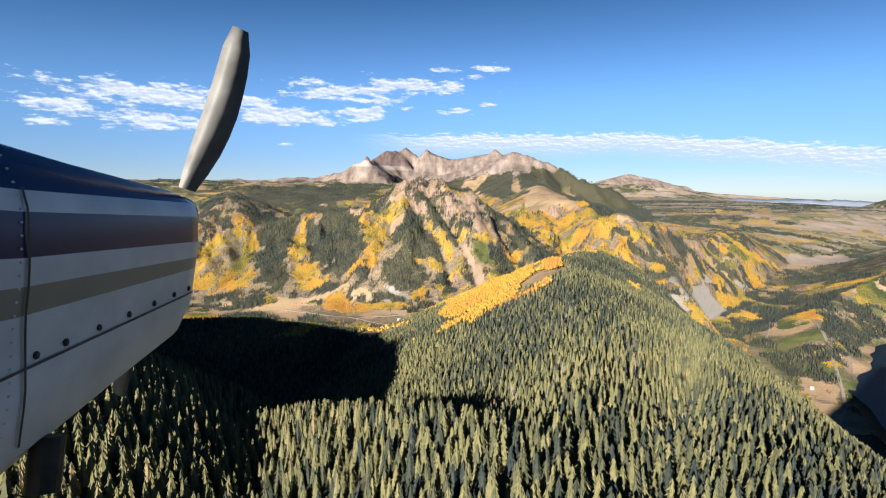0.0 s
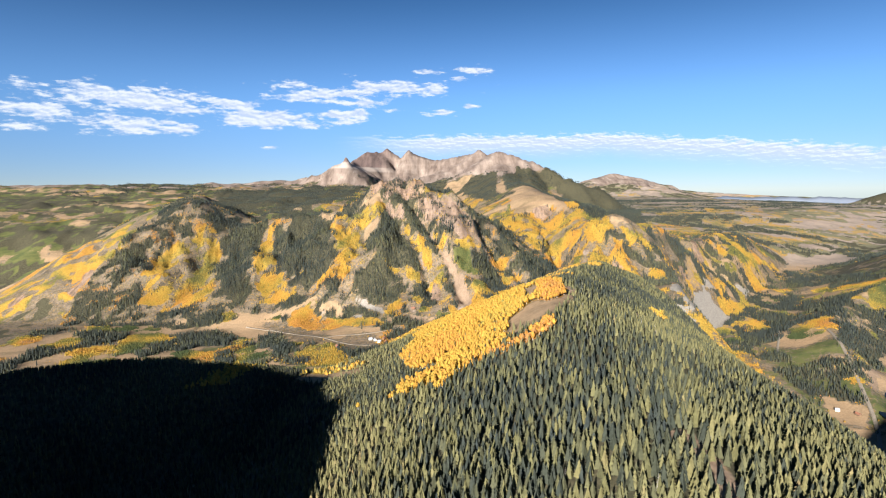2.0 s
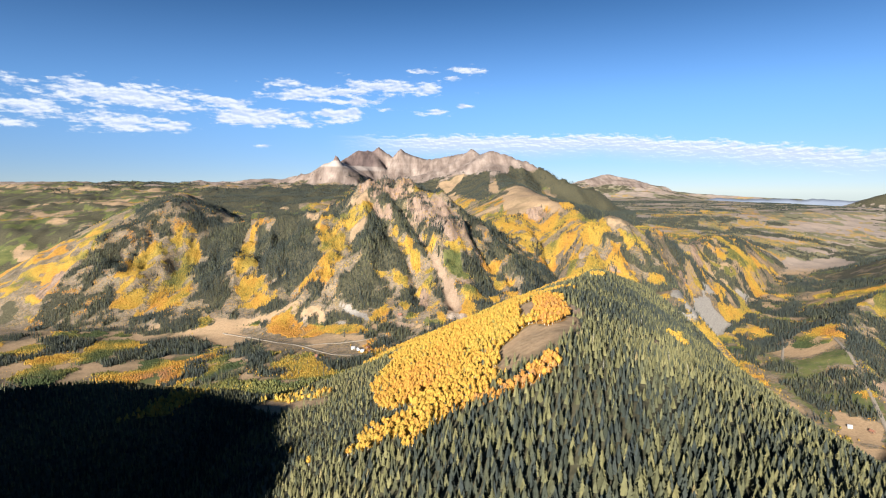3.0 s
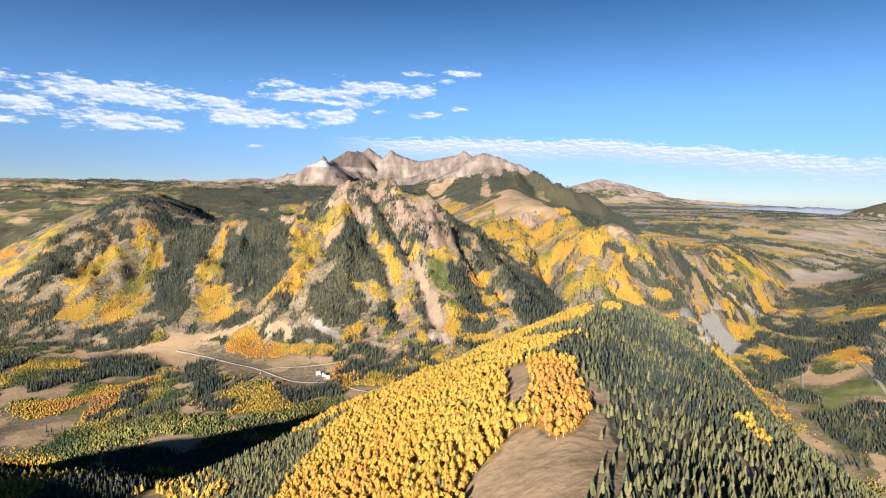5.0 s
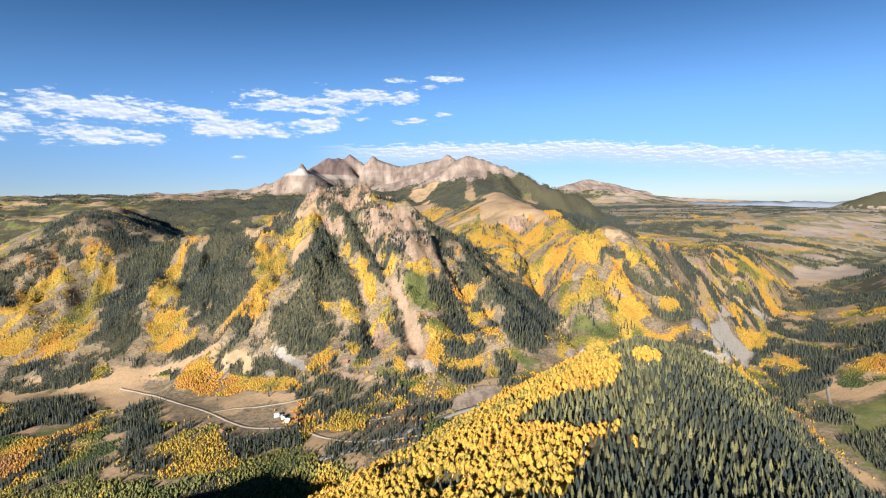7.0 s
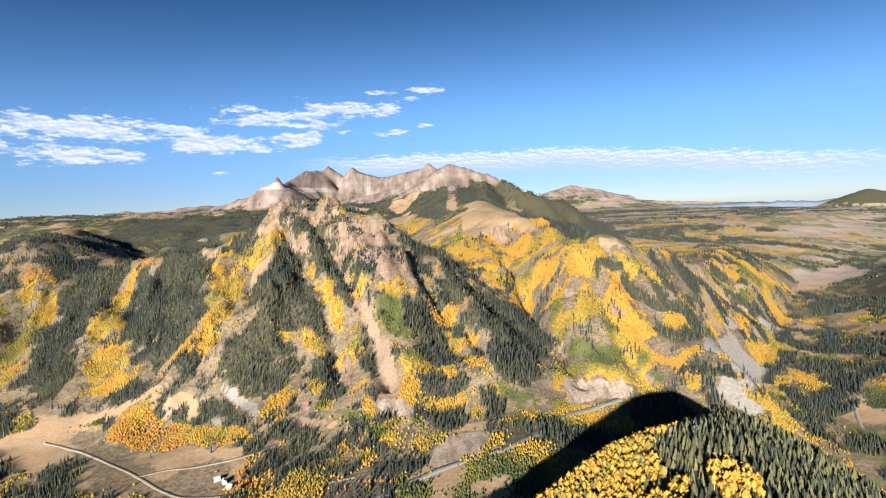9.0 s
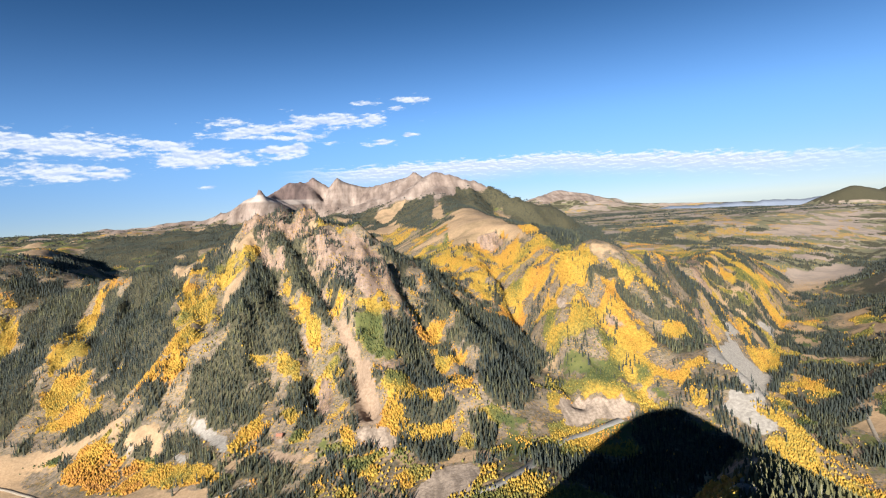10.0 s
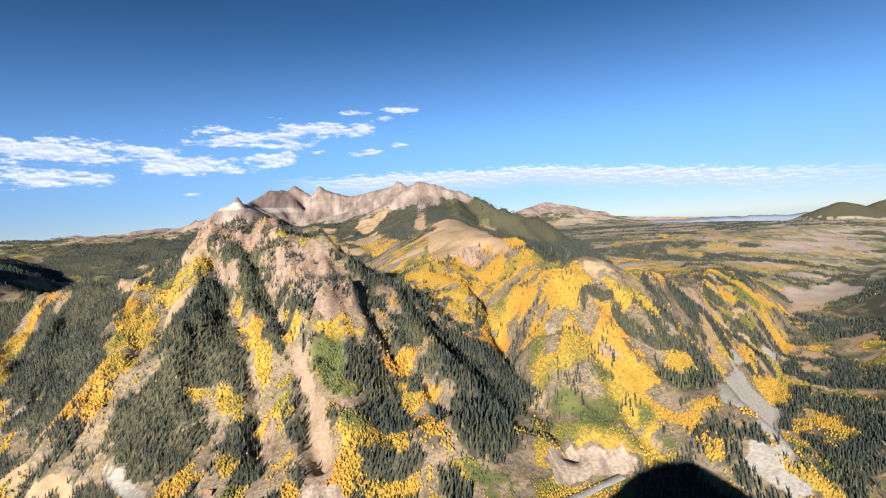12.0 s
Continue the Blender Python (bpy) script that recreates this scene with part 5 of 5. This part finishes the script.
# ---- roads and gravel ----
GRAVEL = plain_material("pale_gravel", (0.16, 0.135, 0.105), (0.25, 0.212, 0.17), 0.8)
ASPHALT = plain_material("worn_asphalt", (0.13, 0.125, 0.115), (0.2, 0.19, 0.175), 0.8)


def road(name, line, width, mat, label):
    """A strip laid on the ground along a line of plan points, smoothed, with a raised crown."""
    p = np.array(line, float)
    for _ in range(3):
        q = np.empty((2 * len(p) - 2, 2))
        q[0::2], q[1::2] = 0.75 * p[:-1] + 0.25 * p[1:], 0.25 * p[:-1] + 0.75 * p[1:]
        p = np.vstack((p[:1], q, p[-1:]))
    t = np.gradient(p, axis=0)
    n = np.stack((-t[:, 1], t[:, 0]), -1) / np.linalg.norm(t, axis=1)[:, None]
    offsets = np.array((-1.15, -1.0, 0.0, 1.0, 1.15)) * width / 2
    lift = np.array((-0.6, 0.1, 0.16, 0.1, -0.6))
    xy = p[:, None] + n[:, None] * offsets[None, :, None]
    z = np.maximum.reduce([land(xy[:, k, 0], xy[:, k, 1]) for k in (1, 2, 3)])[:, None] + lift[None]
    v = np.concatenate((xy, z[..., None]), -1).reshape(-1, 3)
    f = [(i * 5 + j, (i + 1) * 5 + j, (i + 1) * 5 + j + 1, i * 5 + j + 1) for i in range(len(p) - 1) for j in range(4)]
    return tagged(mesh_object(name, v, [tuple(reversed(q)) for q in f], [mat]), label, "road", kind="structure")


road("road_highway", ((-10, 548), (40, 565), (72, 582), (107, 582), (124, 592), (139, 609), (154, 629), (170, 640), (186, 646), (204, 652)), 5.0, ASPHALT, "grey paved valley road bending past a gravel pit")
road("road_lane", ((-215, 745), (-194, 733), (-152, 697), (-102, 641), (-78, 616), (-59, 603), (-10, 600), (30, 598)), 2.6, GRAVEL, "pale gravel lane crossing a brown valley meadow")
road("road_loop", ((-102, 641), (-85, 644), (-72, 641), (-40, 644), (-20, 655)), 2.0, GRAVEL, "narrow gravel track looping across the meadow")
road("road_village", ((-30, 600), (-10, 575), (20, 560), (60, 556)), 2.2, GRAVEL, "dusty track beside the hamlet")
road("road_creek", ((320, 468), (334, 460), (350, 464), (366, 480), (386, 506), (402, 534), (429, 586), (458, 643), (480, 700)), 3.0, GRAVEL, "light gravel road along the creek valley")
road("road_track", ((471, 769), (450, 740), (436, 718), (420, 695), (409, 679), (397, 655)), 2.4, GRAVEL, "pale washed-out track in the creek valley")

# ---- far ridges on the horizon ----
def far_ridge(label, reach, low, rise, first, dark, pale, shift):
    m, g = material("haze_tinted_ridge")
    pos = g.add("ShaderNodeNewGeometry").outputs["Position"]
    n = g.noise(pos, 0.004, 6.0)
    # distance haze is painted in: the blue-grey base colour stands for it
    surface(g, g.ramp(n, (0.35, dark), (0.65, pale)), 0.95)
    a = np.radians(np.arange(first, 58, 0.2))
    top = low + rise * np.clip((a - a[0]) / 0.14, 0, 1) * (0.85 + 0.22 * fbm(a * 2400, a * 700, 60, 5, 0.55, shift))
    rows = []
    for r, k in ((reach, 0.0), (reach + 60, 0.7), (reach + 110, 1.0), (reach + 180, 0.4)):
        rows.append(np.stack((r * np.sin(a), r * np.cos(a), 380 + (top - 380) * k), -1))
    n = len(a)
    f = [(i * n + j, i * n + j + 1, (i + 1) * n + j + 1, (i + 1) * n + j) for i in range(3) for j in range(n - 1)]
    return tagged(mesh_object("backdrop", np.concatenate(rows), f, [m]), label, "mountains", kind="structure")


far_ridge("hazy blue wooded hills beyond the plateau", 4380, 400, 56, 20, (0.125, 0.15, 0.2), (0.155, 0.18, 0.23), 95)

# ---- lake ----
def lake():
    m, g = material("deep_lake_water")
    pos = g.add("ShaderNodeNewGeometry").outputs["Position"]
    n = g.noise(pos, 0.15, 4.0)
    surface(g, g.ramp(n, (0.3, (0.006, 0.012, 0.022)), (0.7, (0.010, 0.018, 0.030))), 0.4, n, 0.15, 0.3, **{"Specular IOR Level": 0.04})
    x, y = [p[0] for p in LAKE], [p[1] for p in LAKE]
    cx, cy = sum(x) / len(x), sum(y) / len(y)
    v = [(cx, cy, LAKE_LEVEL - 0.3)] + [(cx + 1.12 * (a - cx), cy + 1.12 * (b - cy), LAKE_LEVEL - 0.3) for a, b in LAKE]
    n = len(LAKE)
    f = [(0, 1 + k, 1 + (k + 1) % n) for k in range(n)]
    bm = bmesh.new()
    points = [bm.verts.new(p) for p in v]
    for t in f:
        bm.faces.new([points[i] for i in t])
    bmesh.ops.recalc_face_normals(bm, faces=bm.faces)
    if sum(q.normal.z for q in bm.faces) < 0:
        bmesh.ops.reverse_faces(bm, faces=bm.faces)
    me = bpy.data.meshes.new("water")
    bm.to_mesh(me)
    bm.free()
    me.materials.append(m)
    return tagged(new("water", me), "deep dark-blue mountain lake below the ridge", "lake", kind="structure")


lake()

# ---- hamlet ----
WALL_PAINT = plain_material("weathered_white_boards", (0.38, 0.37, 0.35), (0.52, 0.51, 0.49), 1.2)
LOG_WALL = plain_material("brown_log_wall", (0.09, 0.055, 0.035), (0.17, 0.11, 0.07), 1.5)
TIN_ROOF = plain_material("grey_tin_roof", (0.30, 0.31, 0.33), (0.42, 0.43, 0.45), 1.0, 0.45, 0.3)
RUST_ROOF = plain_material("rusty_roof", (0.16, 0.07, 0.045), (0.26, 0.12, 0.08), 1.0, 0.7)
WINDOW_GLASS = plain_material("dark_window_glass", (0.02, 0.025, 0.03), (0.04, 0.045, 0.05), 1.0, 0.15)


def box_into(bm, x0, x1, y0, y1, z0, z1):
    bmesh.ops.create_cube(bm, size=1.0, matrix=Matrix.Translation(((x0 + x1) / 2, (y0 + y1) / 2, (z0 + z1) / 2)) @ Matrix.Diagonal((x1 - x0, y1 - y0, z1 - z0, 1)))


def part(name, bm, mat, parent, label=""):
    me = bpy.data.meshes.new(name)
    bm.to_mesh(me)
    bm.free()
    me.materials.append(mat)
    ob = new(name, me)
    ob.parent = parent
    return tagged(ob, label)


def house(w, l, h, wall_mat, roof_mat, label):
    """A small gabled house: walls, roof, chimney, door and windows."""
    ob = tagged(new("house"), label, "house", "houses of the hamlet")
    bm = bmesh.new()
    box_into(bm, -w / 2, w / 2, -l / 2, l / 2, -0.6, h)
    top = [bm.verts.new((0, y, h + 0.45 * w)) for y in (-l / 2, l / 2)]
    for y, t in ((-l / 2, top[0]), (l / 2, top[1])):
        a, b = bm.verts.new((-w / 2, y, h)), bm.verts.new((w / 2, y, h))
        bm.faces.new((a, b, t))
    part("wall", bm, wall_mat, ob)
    bm = bmesh.new()
    for sx in (-1, 1):
        v = [bm.verts.new(p) for p in ((0, -l / 2 - 0.2, h + 0.45 * w + 0.08), (0, l / 2 + 0.2, h + 0.45 * w + 0.08), (sx * (w / 2 + 0.2), l / 2 + 0.2, h - 0.1), (sx * (w / 2 + 0.2), -l / 2 - 0.2, h - 0.1))]
        f = bm.faces.new(v)
        r = bmesh.ops.extrude_face_region(bm, geom=[f])
        bmesh.ops.translate(bm, vec=(0, 0, 0.12), verts=[q for q in r["geom"] if isinstance(q, bmesh.types.BMVert)])
    bmesh.ops.recalc_face_normals(bm, faces=bm.faces[:])
    roof = part("roof", bm, roof_mat, ob)
    bm = bmesh.new()
    box_into(bm, 0.15, 0.5, 0.2, 0.55, h + 0.2 * w, h + 0.45 * w + 0.5)
    part("chimney", bm, BARK, roof)
    bm = bmesh.new()
    box_into(bm, -w / 2 - 0.03, -w / 2 + 0.02, -0.3, 0.2, 0, 1.1)
    part("door", bm, LOG_WALL, ob)
    for y in (-l / 3, l / 3):
        for sx in (-1, 1):
            bm = bmesh.new()
            box_into(bm, sx * w / 2 - 0.03, sx * w / 2 + 0.03, y - 0.25, y + 0.25, 0.55, 1.1)
            part("window", bm, WINDOW_GLASS, ob)
    return ob


def put_down(ob, x, y, turn):
    ob.matrix_world = pose(x, y, float(land(np.array([float(x)]), np.array([float(y)]))[0]) + 0.05, 0, 0, turn)
    return ob


white_house = house(2.4, 3.4, 1.5, WALL_PAINT, TIN_ROOF, "white-painted house with grey tin roof beside the valley lane")
put_down(white_house, -45, 618, 20)
for hx, hy, turn in ((-40, 611, 70), (-50, 622, 110), (376, 540, 60)):
    put_down(copy_thing(white_house, Matrix()), hx, hy, turn)
log_house = house(2.6, 4.0, 1.5, LOG_WALL, RUST_ROOF, "brown log cabin with rusty roof near the valley lane")
put_down(log_house, -36, 622, -30)
for hx, hy, turn in ((-33, 607, 10), (-80, 600, 40), (388, 531, 10), (-8, 690, 80)):
    put_down(copy_thing(log_house, Matrix()), hx, hy, turn)


# ---- dead trees on the ridge ----
def dead_tree(rng):
    bm = bmesh.new()
    bmesh.ops.create_cone(bm, cap_ends=True, segments=6, radius1=0.09, radius2=0.02, depth=4.6, matrix=Matrix.Translation((0, 0, 2.2)))
    for _ in range(7):
        z, a = 1.4 + 2.8 * rng.rand(), 6.283 * rng.rand()
        m = Matrix.Translation((0, 0, z)) @ Matrix.Rotation(a, 4, "Z") @ Matrix.Rotation(1.1 + 0.4 * rng.rand(), 4, "Y") @ Matrix.Translation((0, 0, 0.3))
        bmesh.ops.create_cone(bm, cap_ends=True, segments=4, radius1=0.03, radius2=0.008, depth=0.6, matrix=m)
    me = bpy.data.meshes.new("dead_tree")
    bm.to_mesh(me)
    bm.free()
    me.materials.append(DEAD_WOOD)
    return me


def dead_trees():
    rng = np.random.RandomState(12)
    shapes = [dead_tree(rng) for _ in range(4)]
    for x0, x1, y0, y1, n in ((10, 60, 70, 160, 18), (60, 110, 250, 400, 8), (114, 134, 412, 440, 14), (30, 90, 130, 250, 8)):
        for _ in range(n):
            ob = new("dead_tree", shapes[rng.randint(4)])
            x, y = x0 + (x1 - x0) * rng.rand(), y0 + (y1 - y0) * rng.rand()
            put_down(ob, x, y, 360 * rng.rand())
            ob.rotation_euler = (0.12 * rng.randn(), 0.12 * rng.randn(), 6.3 * rng.rand())
            ob.scale = [(0.75 + 0.5 * rng.rand()) * (1.0 if y < 135 else 0.55)] * 3
            tagged(ob, "bare grey dead tree standing among ridge spruces", "dead tree", "dead trees on the near ridge")


dead_trees()


def boulder_mesh(rng):
    """A cracked block of pale rock, about 1 across."""
    bm = bmesh.new()
    bmesh.ops.create_icosphere(bm, subdivisions=2, radius=0.5)
    cuts = [Vector(rng.randn(3)).normalized() for _ in range(7)]
    for v in bm.verts:
        reach = min(0.36 + 0.1 * rng.rand() if v.co.normalized().dot(c) < 0.6 else 0.3 / v.co.normalized().dot(c) for c in cuts)
        v.co = v.co.normalized() * reach
        v.co.z *= 1.25
    me = bpy.data.meshes.new("boulder")
    bm.to_mesh(me)
    bm.free()
    me.materials.append(CRAG_ROCK)
    return me


CRAG_ROCK = plain_material("weathered_grey_rock", (0.09, 0.078, 0.07), (0.21, 0.185, 0.165), 3.0, 0.9, 0.0, 0.8)


def crest_rocks():
    """The broken outcrop at the end of the near ridge."""
    rng = np.random.RandomState(21)
    shapes = [boulder_mesh(rng) for _ in range(5)]
    for k in range(46):
        f = rng.rand()
        x, y = 107 + 21 * f + 2.2 * rng.randn(), 396 + 31 * f + 2.0 * rng.randn()
        ob = new("boulder", shapes[k % 5])
        put_down(ob, x, y, 360 * rng.rand())
        size = 1.2 + 2.4 * rng.rand() ** 2
        ob.location.z += 0.1 * size
        ob.rotation_euler = (0.3 * rng.randn(), 0.3 * rng.randn(), 6.3 * rng.rand())
        ob.scale = (size, size * (0.7 + 0.4 * rng.rand()), size * (0.8 + 0.5 * rng.rand()))
        tagged(ob, "weathered grey rock of the outcrop on the ridge end", "rock", "rocks on the ridge end")


crest_rocks()

# ---- aircraft nose, where the flight begins ----
BLUE_PAINT = plain_material("dark_blue_paint", (0.008, 0.018, 0.07), (0.012, 0.026, 0.095), 2.0, 0.25, 0.0, 0.02)
WHITE_PAINT = plain_material("dirty_white_paint", (0.50, 0.50, 0.49), (0.66, 0.66, 0.65), 6.0, 0.35, 0.0, 0.02)
TAN_PAINT = plain_material("tan_stripe_paint", (0.24, 0.215, 0.165), (0.31, 0.28, 0.215), 5.0, 0.35, 0.0, 0.02)
DARK_METAL = plain_material("sooty_metal", (0.02, 0.02, 0.02), (0.06, 0.055, 0.05), 12.0, 0.5, 0.6, 0.1)
BLADE_METAL = plain_material("worn_grey_blade", (0.10, 0.097, 0.09), (0.18, 0.172, 0.16), 8.0, 0.6, 0.1, 0.05)
MID, NOSE = -1.35, 1.97
HALF_BACK = ((-1.35, 0.26), (-1.05, 0.25), (-0.90, 0.20), (-0.86, 0.115), (-0.85, 0.072), (-0.85, -0.018), (-0.855, -0.075), (-0.865, -0.134), (-0.875, -0.30), (-0.90, -0.43), (-1.02, -0.54), (-1.35, -0.58))
HALF_FRONT = ((-1.35, 0.21), (-1.1, 0.205), (-0.93, 0.185), (-0.87, 0.158), (-0.86, 0.112), (-0.86, 0.032), (-0.865, -0.02), (-0.87, -0.054), (-0.885, -0.16), (-0.93, -0.25), (-1.05, -0.34), (-1.35, -0.37))
STRIPES = (0, 0, 0, 1, 0, 1, 2, 1, 1, 1, 1)


def cowl_section(depth):
    """Half outline of the cowling at that depth ahead, right side, top to bottom."""
    f = (depth - 1.065) / (NOSE - 1.065)
    g = min(f, 1.0) ** 1.0 if f > 0 else f * 0.35
    pts = [((1 - g) * a[0] + g * b[0], (1 - g) * a[1] + g * b[1]) for a, b in zip(HALF_BACK, HALF_FRONT)]
    if depth > NOSE - 0.16:
        k = 1 - 0.34 * ((depth - NOSE + 0.16) / 0.24) ** 2.2
        pts = [(MID + (x - MID) * k, -0.04 + (y + 0.04) * k) for x, y in pts]
    return pts


def aircraft_nose():
    plane = tagged(new("aircraft_nose"), "blue, white and tan striped aircraft nose with propeller, in flight", "aircraft")
    plane.matrix_world = look((-0.218, -4.344, 498.3), (-0.215, -2.355, 498.089), 0.2) @ pose(0.04, 0, 0)
    depths = [0.35, 0.7, 1.065, 1.3, 1.5, 1.65, 1.75, 1.81, 1.86, 1.91, 1.95, 1.98, 2.01, 2.03]
    verts, faces, mats = [], [], []
    for d in depths:
        half = cowl_section(d)
        ring = half + [(2 * MID - x, y) for x, y in reversed(half[1:-1])]
        verts += [(x, y, -d) for x, y in ring]
    n = len(verts) // len(depths)
    for i in range(len(depths) - 1):
        for j in range(n):
            k = (j + 1) % n
            faces.append((i * n + j, i * n + k, (i + 1) * n + k, (i + 1) * n + j))
            mats.append(STRIPES[j] if j < 11 else STRIPES[21 - j])
    cowl = mesh_object("cowling", verts, faces, [BLUE_PAINT, WHITE_PAINT, TAN_PAINT], plane, mat_index=mats)
    tagged(cowl, "blue, white and tan striped cowling")
    bm = bmesh.new()
    last = [bm.verts.new(v) for v in verts[-n:]]
    bm.faces.new(last)
    part("nose_bowl", bm, DARK_METAL, plane, "dark front opening")

    def seam(name, points, width):
        bm = bmesh.new()
        for a, b in zip(points, points[1:]):
            a, b = Vector(a), Vector(b)
            q = (b - a).cross(Vector((1, 0.25, 0))).normalized() * width / 2
            out = Vector((0.003, 0.0008, 0))
            bm.faces.new([bm.verts.new(p + out) for p in (a - q, b - q, b + q, a + q)])
        part(name, bm, DARK_METAL, cowl, "dark panel seam")

    def on_side(depth, y):
        half = cowl_section(depth)
        ys, xs = [p[1] for p in half][::-1], [p[0] for p in half][::-1]
        return (float(np.interp(y, ys, xs)) + 0.002, y, -depth)

    seam("panel_seam", [on_side(d, -0.243 + 0.127 * (d - 1.065)) for d in np.linspace(0.95, 1.86, 14)], 0.006)
    seam("panel_seam", [on_side(1.075 + 0.10 * (0.12 - y) ** 1.5, y) for y in np.linspace(0.12, -0.40, 14)], 0.007)
    for d in (1.13, 1.22, 1.34, 1.47, 1.60, 1.72, 1.82):
        bm = bmesh.new()
        bmesh.ops.create_uvsphere(bm, u_segments=8, v_segments=5, radius=0.009, matrix=Matrix.Translation(on_side(d, -0.225 + 0.127 * (d - 1.065))) @ Matrix.Diagonal((0.5, 1, 1, 1)))
        part("fastener", bm, DARK_METAL, cowl, "dark screw head")
    for y in np.linspace(0.18, -0.36, 22):
        bm = bmesh.new()
        bmesh.ops.create_uvsphere(bm, u_segments=6, v_segments=4, radius=0.003, matrix=Matrix.Translation(on_side(1.062, float(y))))
        part("rivet", bm, WHITE_PAINT, cowl)
    hub = Vector((-1.053, 0.143, -2.13))
    bm = bmesh.new()
    bmesh.ops.create_uvsphere(bm, u_segments=20, v_segments=12, radius=0.06, matrix=Matrix.Translation(hub) @ Matrix.Diagonal((1, 1, 1.5, 1)))
    prop = part("propeller", bm, DARK_METAL, plane, "dark hub with worn grey blades")
    for a in (18.5, 198.5):
        bm = bmesh.new()
        rows = []
        for i in range(9):
            r = 0.09 + 0.65 * i / 8
            chord = 1.2 * (0.06, 0.085, 0.10, 0.105, 0.105, 0.10, 0.095, 0.085, 0.05)[i]
            twist = radians(58 - 40 * i / 8)
            rows.append([bm.verts.new((chord * u * math.cos(twist) + 0.03 * math.sin(math.pi * i / 8), r, -chord * u * math.sin(twist) + h)) for u, h in ((-0.5, 0), (-0.1, 0.012), (0.5, 0), (-0.1, -0.012))])
        for p, q in zip(rows, rows[1:]):
            for k in range(4):
                bm.faces.new((p[k], p[(k + 1) % 4], q[(k + 1) % 4], q[k]))
        bm.faces.new(rows[-1])
        bmesh.ops.transform(bm, matrix=Matrix.Translation(hub) @ Matrix.Rotation(radians(-a), 4, "Z"), verts=bm.verts[:])
        bmesh.ops.recalc_face_normals(bm, faces=bm.faces[:])
        for f in bm.faces:
            f.smooth = True
        part("blade", bm, BLADE_METAL, prop, "worn grey blade")
    bm = bmesh.new()
    bmesh.ops.create_cone(bm, cap_ends=True, segments=14, radius1=0.035, radius2=0.035, depth=0.12, matrix=Matrix.Translation((-0.93, -0.48, -1.24)) @ Matrix.Rotation(radians(80), 4, "X"))
    part("exhaust_pipe", bm, DARK_METAL, plane, "sooty exhaust pipe")


aircraft_nose()
